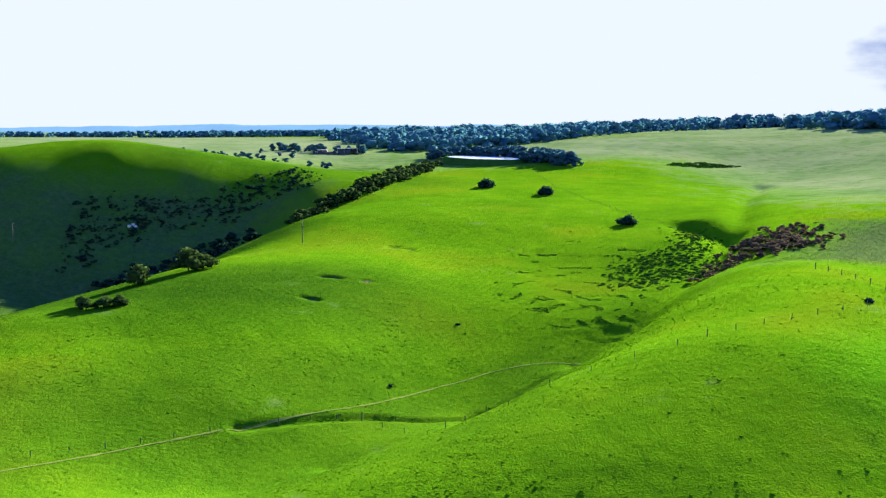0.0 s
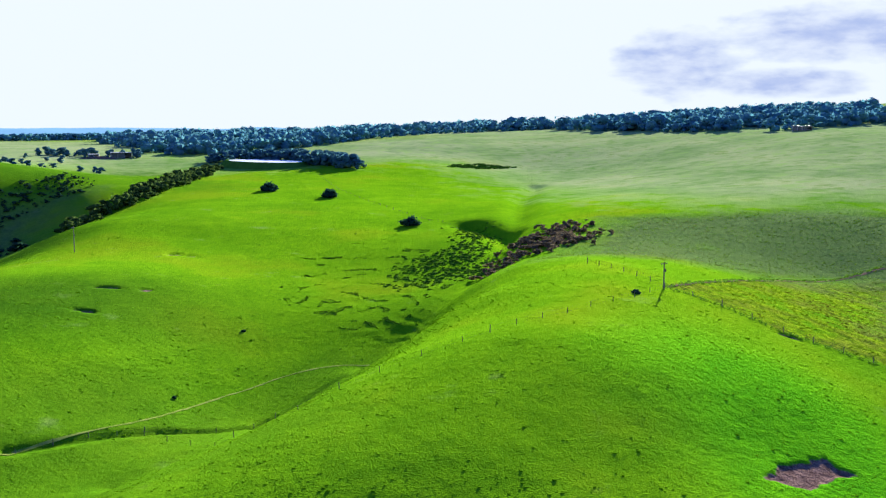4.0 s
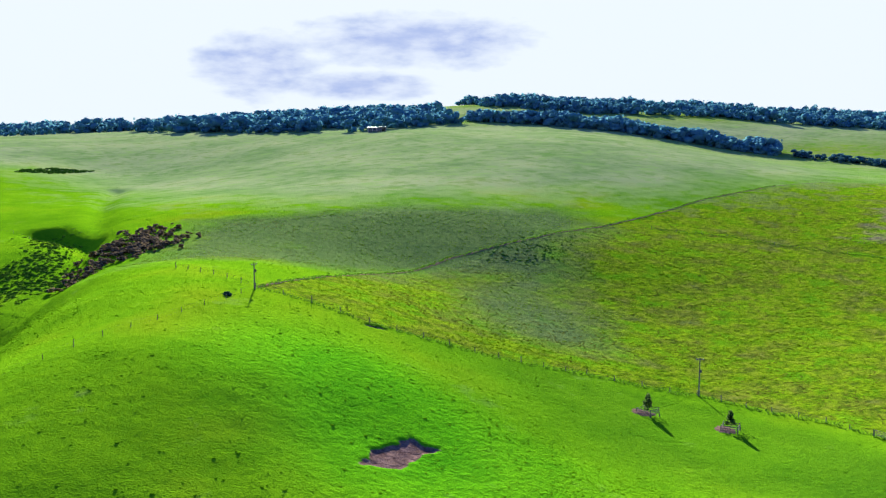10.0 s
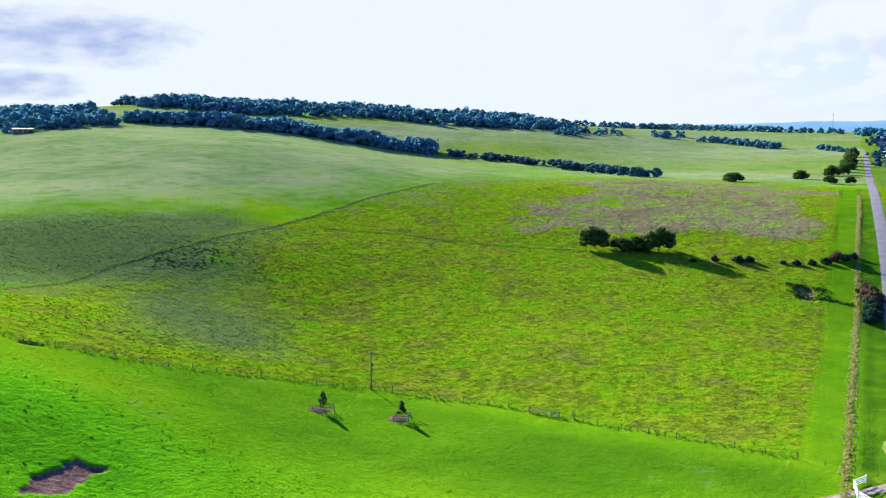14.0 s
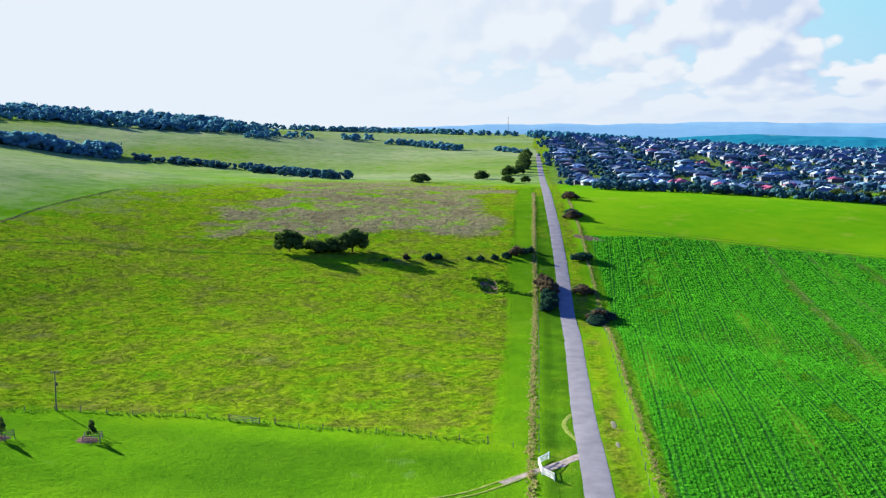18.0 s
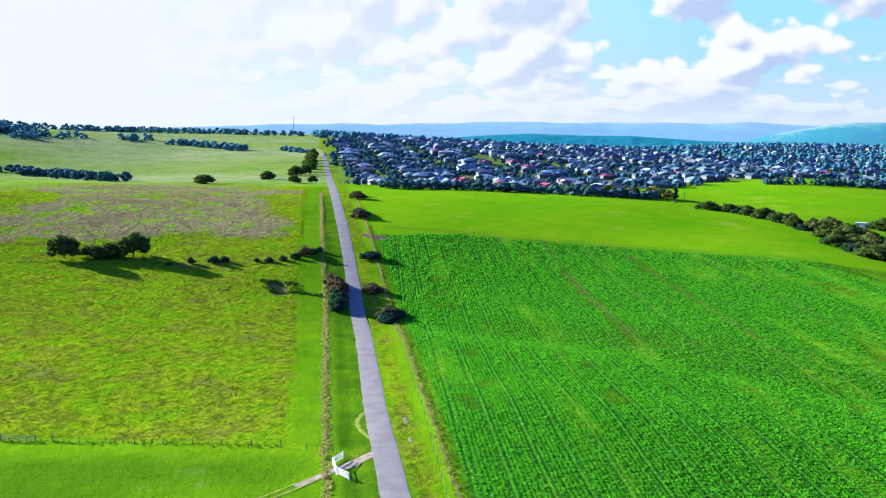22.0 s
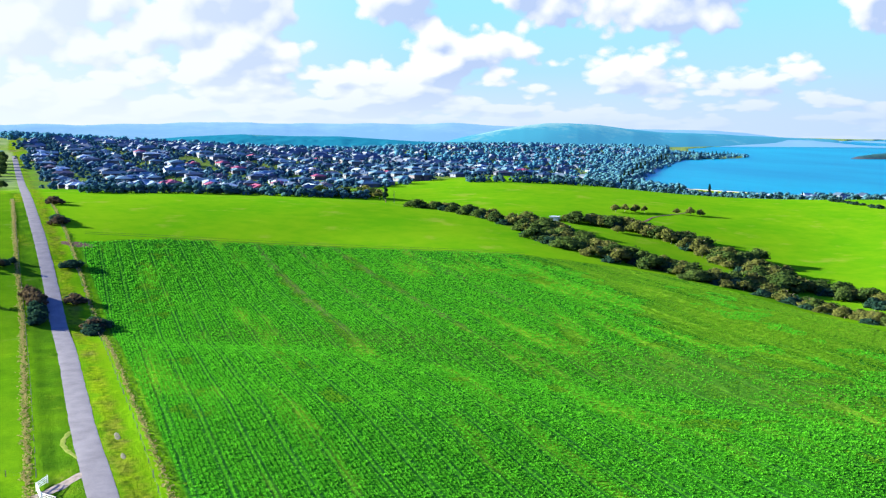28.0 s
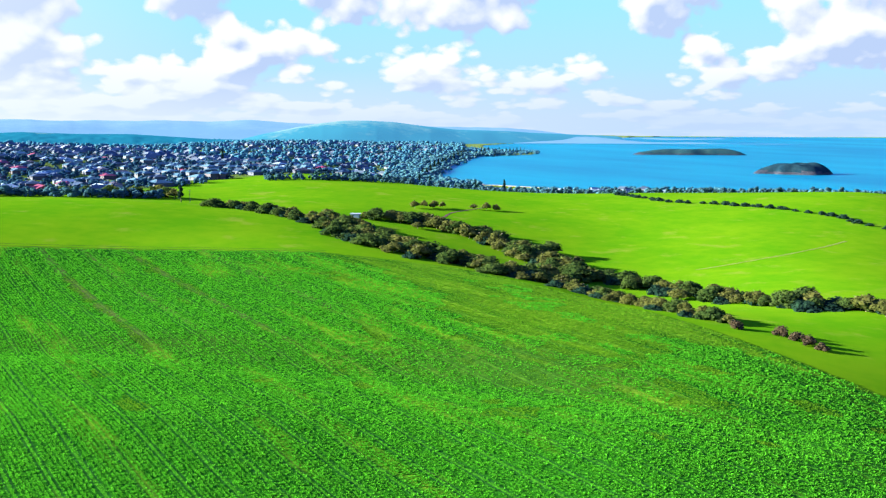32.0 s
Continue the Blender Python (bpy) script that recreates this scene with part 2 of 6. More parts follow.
    col = mix(t, mapped(t, calc(t, "ADD", pale, calc(t, "MULTIPLY", calc(t, "SUBTRACT", patch, 0.5), 2.0)), 0.2, 0.9), col, pale_hazed)
    # sown pasture
    sown = mix(t, mapped(t, calc(t, "ADD", calc(t, "MULTIPLY", n50, 0.6), calc(t, "MULTIPLY", n8, 0.4)), 0.38, 0.62), (0.0620, 0.2080, 0.0035), (0.1060, 0.2380, 0.0050))
    sown = mix(t, calc(t, "MULTIPLY", mapped(t, n20, 0.58, 0.70), 0.45), sown, (0.2000, 0.2400, 0.0300))
    col = mix(t, lush, col, sown)
    # leafy crop drilled along the road
    across = node(t, "ShaderNodeVectorMath", operation="DOT_PRODUCT", ins={0: p, 1: (0.187, -0.982, 0.0)}).outputs["Value"]
    leafy = mix(t, mapped(t, calc(t, "ADD", calc(t, "MULTIPLY", n1, 0.5), calc(t, "MULTIPLY", fine, 0.5)), 0.40, 0.60), (0.006, 0.062, 0.004), (0.024, 0.150, 0.008))
    # Tramlines: a lit ridge and its shaded sides painted as light and dark strips.
    wheel = calc(t, "ABSOLUTE", calc(t, "SUBTRACT", calc(t, "FRACT", calc(t, "MULTIPLY", calc(t, "ADD", across, 5.6), 1 / 6.6)), 0.5))
    rut = mapped(t, calc(t, "ABSOLUTE", calc(t, "SUBTRACT", wheel, 0.09)), 0.040, 0.022)
    leafy = mix(t, calc(t, "MULTIPLY", rut, mapped(t, n8, 0.38, 0.62, 0.45, 0.9)), leafy, (0.012, 0.062, 0.012))
    leafy = mix(t, calc(t, "MULTIPLY", mapped(t, wheel, 0.05, 0.03), 0.35), leafy, (0.080, 0.330, 0.016))
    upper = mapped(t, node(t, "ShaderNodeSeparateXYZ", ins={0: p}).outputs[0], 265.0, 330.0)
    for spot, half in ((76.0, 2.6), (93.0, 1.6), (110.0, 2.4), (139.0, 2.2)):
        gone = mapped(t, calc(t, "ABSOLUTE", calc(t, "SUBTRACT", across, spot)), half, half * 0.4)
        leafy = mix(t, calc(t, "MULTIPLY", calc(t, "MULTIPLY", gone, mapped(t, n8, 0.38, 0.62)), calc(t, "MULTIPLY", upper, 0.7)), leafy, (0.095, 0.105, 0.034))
    along = node(t, "ShaderNodeVectorMath", operation="DOT_PRODUCT", ins={0: p, 1: (0.982, 0.187, 0.0)}).outputs["Value"]
    drift = noise_tex(t, node(t, "ShaderNodeCombineXYZ", ins={0: calc(t, "MULTIPLY", along, 0.014), 1: calc(t, "MULTIPLY", across, 0.085), 2: 4.0}).outputs[0], 1.0, 4.0, 0.6)
    thin = calc(t, "MULTIPLY", mapped(t, calc(t, "ADD", drift, calc(t, "MULTIPLY", dry, 0.25)), 0.56, 0.72), 0.75)
    leafy = mix(t, thin, leafy, mix(t, mapped(t, n1, 0.4, 0.6), (0.100, 0.220, 0.010), (0.155, 0.310, 0.014)))
    # Swale band: its shade put into the crop colour as dark olive.
    leafy = mix(t, calc(t, "MULTIPLY", mapped(t, calc(t, "ADD", rank, calc(t, "MULTIPLY", calc(t, "SUBTRACT", n8, 0.5), 0.8)), 0.15, 0.75), 0.5), leafy, mix(t, mapped(t, n1, 0.4, 0.6), (0.026, 0.070, 0.008), (0.050, 0.110, 0.012)))
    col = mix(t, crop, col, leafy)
    soil = mix(t, mapped(t, n1, 0.35, 0.65), (0.060, 0.036, 0.030), (0.165, 0.108, 0.088))
    col = mix(t, mapped(t, calc(t, "ADD", bare, calc(t, "MULTIPLY", calc(t, "SUBTRACT", n1, 0.5), 0.8)), 0.35, 0.65), col, soil)
    t.links.new(col, b.inputs["Base Color"])
    rise = calc(t, "ADD", calc(t, "MULTIPLY", ripple, calc(t, "ADD", 0.55, calc(t, "MULTIPLY", moist, 0.8))), calc(t, "ADD", calc(t, "MULTIPLY", calc(t, "ADD", fine, n1), 0.55), calc(t, "MULTIPLY", n3, calc(t, "ADD", 0.3, calc(t, "MULTIPLY", calc(t, "MAXIMUM", dry, 0.0), 4.0)))))
    amount = calc(t, "MULTIPLY", calc(t, "SUBTRACT", 1.0, calc(t, "MAXIMUM", calc(t, "MULTIPLY", lush, 0.75), calc(t, "MULTIPLY", pale, 0.7))), calc(t, "ADD", 0.50, calc(t, "MULTIPLY", moist, 0.25)))
    n = node(t, "ShaderNodeBump", ins={"Height": rise, "Strength": amount, "Distance": 0.5})
    t.links.new(n.outputs[0], b.inputs["Normal"])


def sea_mat():
    m, t, b = material("sea", 0.5)
    b.inputs["Specular IOR Level"].default_value = 0.05
    p = place(t)
    s = node(t, "ShaderNodeMapping", ins={"Vector": p, "Scale": (0.0012, 0.006, 0.01), "Rotation": (0, 0, 0.45)}).outputs[0]
    n = noise_tex(t, s, 1.0, 5.0)
    t.links.new(mix(t, mapped(t, n, 0.35, 0.65), (0.0, 0.135, 0.235), (0.0, 0.205, 0.300)), b.inputs["Base Color"])
    bump(t, b, noise_tex(t, p, 0.25, 4.0), 0.25, 0.6)


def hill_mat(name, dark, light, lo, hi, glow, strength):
    """Far hills of the backdrop: woods and bare pasture, haze painted as blue tint and glow."""
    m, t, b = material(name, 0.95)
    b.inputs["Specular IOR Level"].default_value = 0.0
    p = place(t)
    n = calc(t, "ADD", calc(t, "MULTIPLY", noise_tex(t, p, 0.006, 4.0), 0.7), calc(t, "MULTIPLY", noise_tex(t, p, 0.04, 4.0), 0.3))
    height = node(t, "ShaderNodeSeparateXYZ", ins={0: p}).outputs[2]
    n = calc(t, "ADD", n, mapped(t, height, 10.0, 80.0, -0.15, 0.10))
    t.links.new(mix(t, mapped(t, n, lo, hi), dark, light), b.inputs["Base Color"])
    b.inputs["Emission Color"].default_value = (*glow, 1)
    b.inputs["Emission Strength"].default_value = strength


pasture()
sea_mat()
# Blue tint and emission stand for haze; the hills give no light.
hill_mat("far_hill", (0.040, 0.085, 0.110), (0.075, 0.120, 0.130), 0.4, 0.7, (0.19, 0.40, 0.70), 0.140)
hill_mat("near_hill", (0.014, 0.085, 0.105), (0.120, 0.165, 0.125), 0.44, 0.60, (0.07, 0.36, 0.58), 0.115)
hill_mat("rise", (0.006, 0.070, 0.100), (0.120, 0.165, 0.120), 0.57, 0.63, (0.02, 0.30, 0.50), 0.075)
two_tone("asphalt", (0.135, 0.135, 0.140), (0.205, 0.205, 0.210), 0.25, 0.8, 0.01, 20.0)
two_tone("gravel", (0.16, 0.14, 0.11), (0.34, 0.30, 0.25), 0.9, 0.9, 0.05)
two_tone("worn_gravel", (0.090, 0.105, 0.045), (0.210, 0.200, 0.150), 1.4, 0.9, 0.05)
two_tone("bank_grass", (0.030, 0.090, 0.012), (0.060, 0.140, 0.020), 0.2, 0.9, 0.1)
two_tone("worn_grass", (0.10, 0.16, 0.02), (0.20, 0.24, 0.06), 0.6, 0.9, 0.05)
two_tone("soil", (0.05, 0.032, 0.026), (0.16, 0.11, 0.085), 0.9, 0.95, 0.12)
two_tone("bark", (0.05, 0.035, 0.025), (0.16, 0.12, 0.09), 3.0, 0.9, 0.03)
two_tone("pale_bark", (0.20, 0.16, 0.12), (0.40, 0.35, 0.28), 2.0, 0.9, 0.02)
two_tone("grey_timber", (0.10, 0.085, 0.07), (0.24, 0.21, 0.18), 4.0, 0.85, 0.01)
two_tone("white_paint", (0.62, 0.62, 0.60), (0.82, 0.82, 0.80), 2.0, 0.5)
two_tone("wire", (0.05, 0.05, 0.05), (0.10, 0.10, 0.10), 2.0, 0.7)
two_tone("sand", (0.42, 0.34, 0.22), (0.60, 0.51, 0.36), 0.05, 0.9)
# Island rock and heath carry distance haze as a blue tint.
two_tone("rock", (0.016, 0.026, 0.042), (0.060, 0.064, 0.076), 0.05, 0.9, 0.8)
two_tone("dark_heath", (0.004, 0.018, 0.032), (0.016, 0.042, 0.054), 0.04, 0.95, 0.8)
two_tone("heath", (0.008, 0.040, 0.056), (0.034, 0.080, 0.076), 0.04, 0.95, 0.8)
two_tone("liner", (0.42, 0.46, 0.50), (0.66, 0.70, 0.74), 0.05, 0.25)
two_tone("steel_sheet", (0.10, 0.13, 0.17), (0.22, 0.25, 0.30), 0.4, 0.5)
two_tone("pale_sheet", (0.45, 0.47, 0.48), (0.30, 0.36, 0.42), 0.3, 0.5)
two_tone("pane", (0.03, 0.04, 0.06), (0.07, 0.09, 0.12), 0.3, 0.12)
leaf_mat("gum_leaf", (0.018, 0.052, 0.014), (0.085, 0.135, 0.030), 0.6, 0.45)
leaf_mat("olive_leaf", (0.042, 0.066, 0.014), (0.165, 0.180, 0.048), 0.6, 0.5)
# Blue, haze, mist and town leaves: distance haze put into the colour.
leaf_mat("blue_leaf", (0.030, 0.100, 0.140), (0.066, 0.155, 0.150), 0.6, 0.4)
leaf_mat("young_leaf", (0.030, 0.070, 0.016), (0.105, 0.165, 0.045), 0.6, 0.6)
leaf_mat("heath_leaf", (0.110, 0.085, 0.050), (0.210, 0.165, 0.095), 0.8, 0.55)
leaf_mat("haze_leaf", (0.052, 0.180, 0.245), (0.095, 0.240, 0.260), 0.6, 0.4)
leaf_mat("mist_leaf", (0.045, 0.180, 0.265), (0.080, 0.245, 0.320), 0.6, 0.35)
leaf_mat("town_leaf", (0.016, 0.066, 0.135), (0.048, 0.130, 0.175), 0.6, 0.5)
leaf_mat("brown_tuft", (0.090, 0.110, 0.012), (0.190, 0.200, 0.028), 0.8, 0.55)
leaf_mat("dark_leaf", (0.009, 0.036, 0.028), (0.034, 0.080, 0.042), 0.6, 0.45)
leaf_mat("brown_twig", (0.045, 0.036, 0.022), (0.115, 0.092, 0.052), 0.8)
leaf_mat("pine_leaf", (0.006, 0.020, 0.014), (0.020, 0.045, 0.022))
leaf_mat("tuft_leaf", (0.085, 0.230, 0.004), (0.150, 0.330, 0.006), 0.7, 0.65)
leaf_mat("rank_leaf", (0.042, 0.125, 0.010), (0.100, 0.210, 0.020), 0.8, 0.55)
leaf_mat("rough_leaf", (0.085, 0.175, 0.004), (0.200, 0.320, 0.008), 0.8, 0.55)
leaf_mat("straw_leaf", (0.150, 0.145, 0.045), (0.300, 0.270, 0.110), 0.8, 0.5)
leaf_mat("crop_leaf", (0.010, 0.155, 0.006), (0.108, 0.490, 0.022), 0.6, 0.38)
leaf_mat("thin_crop_leaf", (0.070, 0.215, 0.008), (0.150, 0.370, 0.018), 0.6, 0.38)
# House colours are blued and darkened to stand for haze and cloud shade.
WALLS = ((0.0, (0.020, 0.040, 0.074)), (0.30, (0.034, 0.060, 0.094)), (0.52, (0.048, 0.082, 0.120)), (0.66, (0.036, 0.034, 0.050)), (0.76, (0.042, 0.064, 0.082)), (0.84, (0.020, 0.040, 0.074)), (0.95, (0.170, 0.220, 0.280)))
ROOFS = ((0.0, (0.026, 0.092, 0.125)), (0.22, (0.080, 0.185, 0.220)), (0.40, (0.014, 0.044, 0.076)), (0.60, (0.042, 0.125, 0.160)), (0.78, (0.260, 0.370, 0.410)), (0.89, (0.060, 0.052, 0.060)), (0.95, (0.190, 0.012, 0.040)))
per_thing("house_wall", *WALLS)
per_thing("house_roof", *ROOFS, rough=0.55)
# Far houses likewise: haze put in as blue-grey.
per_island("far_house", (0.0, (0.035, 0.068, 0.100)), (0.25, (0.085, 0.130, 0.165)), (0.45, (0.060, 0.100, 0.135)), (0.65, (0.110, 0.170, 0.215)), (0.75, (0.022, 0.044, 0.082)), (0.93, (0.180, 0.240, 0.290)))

# Heights along crests, hollows and fields, cast along the camera's rays at guessed distances: metres east, north, up.
RELIEF = {}
RELIEF["spur"] = [(16, 169, 15.8), (29, 188, 16.2), (53, 224, 19.8), (75, 259, 23), (98, 273, 24.1), (-7, 150, 11.3), (-17, 129, 12), (81, 177, 25.6), (22, 118, 17.1), (50, 140, 22.8), (79, 123, 13.3)]
RELIEF["spur_a"] = [(65, 145, 23.1)]
RELIEF["near_gully"] = [(8, 214, -2.5), (34, 240, 4.1), (-16, 204, 0), (-23, 177, -0.9), (50, 253, 9.1), (77, 298, 16), (119, 403, 22), (186, 592, 22.6), (217, 718, 26.8)]
RELIEF["middle_hill"] = [(-107, 239, 13.1), (-94, 274, 13.9), (-80, 325, 15.1), (-61, 446, 18), (-11, 590, 24.6), (29, 679, 28), (-14, 295, 14), (-17, 370, 16.5), (24, 559, 24), (55, 517, 22.6), (-25, 234, 7.7)]
RELIEF["middle_hill_a"] = [(-44, 200, 6.1), (-75, 165, 5.7), (-54, 158, 1.8), (-35, 164, -0.7), (-76, 228, 11.8), (44, 365, 15), (56, 315, 10.7), (34, 280, 6.8)]
# Valley side steepened until it shades itself, in place of cloud shade.
RELIEF["dark_valley"] = [(-104, 538, 5.9), (-138, 508, -3.9), (-178, 459, -19.3), (-82, 580, 25.9), (-241, 553, 36.8), (-178, 545, 19.6), (-189, 582, 42.6), (-144, 595, 36.5), (-214, 484, -0.3), (-177, 496, -1.9), (-280, 642, 43.4)]
RELIEF["dark_valley_a"] = [(-187, 695, 38.8)]
RELIEF["plateau"] = [(101, 330, 21.4), (150, 403, 26.1), (226, 468, 29.1), (355, 739, 44.1), (550, 712, 54.1), (224, 320, 23.4), (239, 283, 18.6), (321, 301, 19.8), (470, 684, 54.6), (545, 558, 49.7), (560, 469, 38.7)]
RELIEF["plateau_a"] = [(548, 386, 31.5), (383, 185, 10.4), (219, 205, 4.2), (565, 256, 25.4), (186, 273, 15.2), (198, 857, 41.9), (140, 686, 31.5)]
RELIEF["road_fields"] = [(165, 28, 0), (341, 71, 0), (420, 91, 9.9), (633, 146, 22.2), (179, 152, -0.5), (163, 129, -0.5), (225, 87, -0.5), (181, 41, 0), (226, 132, 0.5), (307, 119, 2), (600, 237, 23.8)]
RELIEF["crop_fields"] = [(187, -22, 0), (458, 70, 12.7), (454, -28, 7.9), (432, -109, 6), (597, 59, 20.9), (584, -36, 17.4), (549, -112, 11.2), (347, -167, 0.1), (282, -182, -0.1), (179, -119, 2), (138, -139, -1.1)]
RELIEF["crop_fields_a"] = [(289, -18, 0.8), (250, -89, 0.6), (178, -67, -1.2)]
RELIEF["coast_hill"] = [(813, -169, 15.3), (755, -86, 12.7), (802, -312, 7.3), (710, -449, 6), (579, -552, 11.8), (403, -211, -7.8), (267, -264, -4.1), (338, -215, -8.6), (515, -307, -4.1), (693, -98, 11.1), (361, -317, -3.6)]
RELIEF["far_country"] = [(-320, 841, 40.4), (-532, 1402, 36.1), (-86, 846, 32.8), (-73, 716, 26.2), (8, 950, 34.5), (315, 1364, 48.1), (-152, 1492, 36.9), (650, 1352, 62.1), (905, 1002, 74.8), (946, 1164, 88.9), (1095, 1025, 79.4)]
RELIEF["far_country_a"] = [(1415, 942, 67.7), (801, 599, 29.6), (726, 759, 55.8), (1077, 635, 46.5), (799, 414, 20.9), (1209, 478, 31.6), (1799, 613, 47.5)]
RELIEF["town"] = [(789, 134, 18.8), (929, 200, 22.4), (1658, 375, 41.5), (879, 40, 15.3), (1079, 49, 23.5), (1698, 77, 27.1), (1747, -110, 17.7), (943, -112, 12.5), (1172, -139, 12.4), (1237, -289, 8.6), (1948, -455, 11.1)]
RELIEF["town_a"] = [(1751, -597, -15)]
RELIEF["lowland"] = [(2800, 0, -16), (2897, 776, 30), (2125, 569, 44), (1545, -414, -27), (1298, -524, -27), (1125, -649, -24), (995, -835, -22), (890, -556, -12), (1066, -430, -16), (731, -681, -8)]
RELIEF["around"] = [(0, 0, 14), (-192, 229, -14), (-514, 612, 34), (-400, 0, 0), (-199, -346, -10), (136, -375, -15), (385, -459, -8), (143, -204, -12), (-1285, 1532, 33), (-1368, 3758, -10), (694, 3939, -8)]
RELIEF["around_a"] = [(2571, 3064, 0), (3031, 1750, 12), (-647, 2414, 22), (647, 2414, 28), (-2598, -1499, 20), (776, -2897, -35), (2121, -2121, -40), (2771, -1599, -45), (77, 45, 8), (84, -30, 0), (0, 80, 8)]

# Narrow washes cut into the smooth ground, and one raised swell: plan line, half width, depth.
CARVED = [
    ([(35, 242), (51, 260), (77, 298), (96, 345), (119, 403), (150, 500), (186, 592)], 6.0, 2.2),
    ([(96, 345), (104, 372), (99, 405)], 7.0, 4.6),
    ([(-40, 190), (-24, 201), (-15, 206), (-3, 209), (8, 214), (20, 228), (35, 242)], 1.3, 0.9),
    ([(-20, 176), (-8, 186), (2, 194), (8, 214)], 3.0, 0.8),
    ([(335, 62), (312, 30), (298, 5), (284, -20), (265, -41), (248, -60), (235, -78), (219, -92), (190, -116), (165, -134)], 13.0, 1.8),
    # Negative depth: a swell added so that its near side shades the crop.
    ([(222, 5), (214, -12), (206, -32), (196, -52), (180, -74), (160, -95)], 20.0, -1.3),
]

SPOT = np.array([p for line in RELIEF.values() for p in line], float)


def squash(x, y):
    """Plan coordinates drawn together far out, so that near relief stays local."""
    r = np.hypot(x, y) + 1e-6
    k = 400.0 * np.arcsinh(r / 400.0) / r
    return x * k / 100.0, y * k / 100.0


def kernel(d2):
    return np.where(d2 > 1e-12, 0.5 * d2 * np.log(np.maximum(d2, 1e-12)), 0.0)


def solve_relief():
    u, v = squash(SPOT[:, 0], SPOT[:, 1])
    n = len(u)
    a = np.zeros((n + 3, n + 3))
    a[:n, :n] = kernel((u[:, None] - u) ** 2 + (v[:, None] - v) ** 2) + 0.004 * np.eye(n)
    a[:n, n], a[:n, n + 1], a[:n, n + 2] = 1, u, v
    a[n:, :n] = a[:n, n:].T
    return u, v, np.linalg.solve(a, np.append(SPOT[:, 2], (0, 0, 0)))


CU, CV, CW = solve_relief()


def near_line(x, y, line):
    """Distance to a plan polyline, and how far along it, 0 to 1."""
    best, along = np.full(x.shape, 1e9), np.zeros(x.shape)
    n = len(line) - 1
    for i in range(n):
        (ax, ay), (bx, by) = line[i][:2], line[i + 1][:2]
        dx, dy = bx - ax, by - ay
        s = np.clip(((x - ax) * dx + (y - ay) * dy) / (dx * dx + dy * dy), 0, 1)
        d = np.hypot(x - ax - s * dx, y - ay - s * dy)
        along = np.where(d < best, (i + s) / n, along)
        best = np.minimum(d, best)
    return best, along


def relief(x, y):
    """Height of the smooth ground at plan arrays x, y."""
    x, y = np.atleast_1d(np.asarray(x, float)), np.atleast_1d(np.asarray(y, float))
    u, v = squash(x, y)
    z = CW[-3] + CW[-2] * u + CW[-1] * v
    for i in range(len(CU)):
        z = z + CW[i] * kernel((u - CU[i]) ** 2 + (v - CV[i]) ** 2)
    for line, width, depth in CARVED:
        d, _ = near_line(x, y, line)
        z = z - depth * np.exp(-(d / width) ** 2)
    return z


# ---- the bay, whose shore cuts the ground ----
BAY = [(109.7, 1700), (110.6, 2000), (111.4, 2400), (112.5, 2750), (116, 2900), (116.3, 3050), (113.5, 3150), (113, 3700), (118, 4500),
       (122, 4850), (128.5, 4940), (150, 4940), (160, 1600), (140, 1380), (128, 1380), (118, 1420), (113, 1520)]
BAY = [(r * math.sin(radians(b)), r * math.cos(radians(b))) for b, r in BAY]
SEA_Z = -30.0


def inside(x, y, poly):
    """Whether plan points lie in a polygon."""
    hit = np.zeros(x.shape, bool)
    for (ax, ay), (bx, by) in zip(poly, poly[1:] + poly[:1]):
        cut = ((ay > y) != (by > y)) & (x < (bx - ax) * (y - ay) / (by - ay + 1e-12) + ax)
        hit ^= cut
    return hit


def edge_soft(x, y, poly, width):
    """1 well inside a polygon, 0 outside, soft over width metres."""
    d, _ = near_line(x, y, poly + poly[:1])
    return np.clip(0.5 + np.where(inside(x, y, poly), d, -d) / width, 0, 1)


def far_lift(r):
    """Bends far land and sea upward, so that the horizon fits the camera's view."""
    return 30.0 * np.clip((r - 1500.0) / 3400.0, 0, 1) ** 2


# ---- fields and pits of the plan ----
CROP = [(-40, -48), (60, -12), (165, 15), (302, 46), (359, 60), (452, 84), (464, 47), (454, -28), (428, -108), (396, -165), (331, -181), (273, -182),
        (222, -184), (180, -188), (60, -190), (-40, -120)]
ROUGH = [(93, 203), (108, 180), (130, 173), (158, 168), (180, 152), (190, 124), (188, 54), (270, 73), (461, 122), (640, 166), (720, 260), (496, 336),
         (417, 332), (328, 310), (244, 287), (150, 251)]
STRIP = [(186, 44), (260, 61), (418, 100), (630, 152), (632, 163), (461, 121), (270, 72), (188, 52)]
HOME = [(95, 190), (108, 177), (130, 170), (157, 164), (177, 150), (186, 124), (186, 46), (140, 34), (60, 10), (70, 90), (100, 125), (92, 160)]
STRAW = [(355, 250), (440, 262), (560, 300), (680, 260), (640, 166), (470, 124), (440, 160), (400, 215)]
RUSH = [(97, 250), (118, 330), (140, 365), (200, 358), (260, 340), (305, 330), (290, 299), (245, 285), (225, 262), (202, 236), (198, 210), (186, 183), (165, 186), (152, 200),
        (168, 232), (192, 262), (170, 262), (150, 250), (125, 240)]
BRAE = [(-300, 440), (-180, 420), (-90, 500), (-70, 580), (-140, 580), (-220, 545), (-300, 580)]
# Outline of the swale's dark side, painted in the crop.
SWALE_BAND = [(312, 30), (298, 5), (284, -20), (265, -41), (248, -60), (235, -78), (219, -92), (207, -100), (180, -122), (205, -136), (241, -117), (275, -88), (294, -45), (302, -20), (314, 10)]
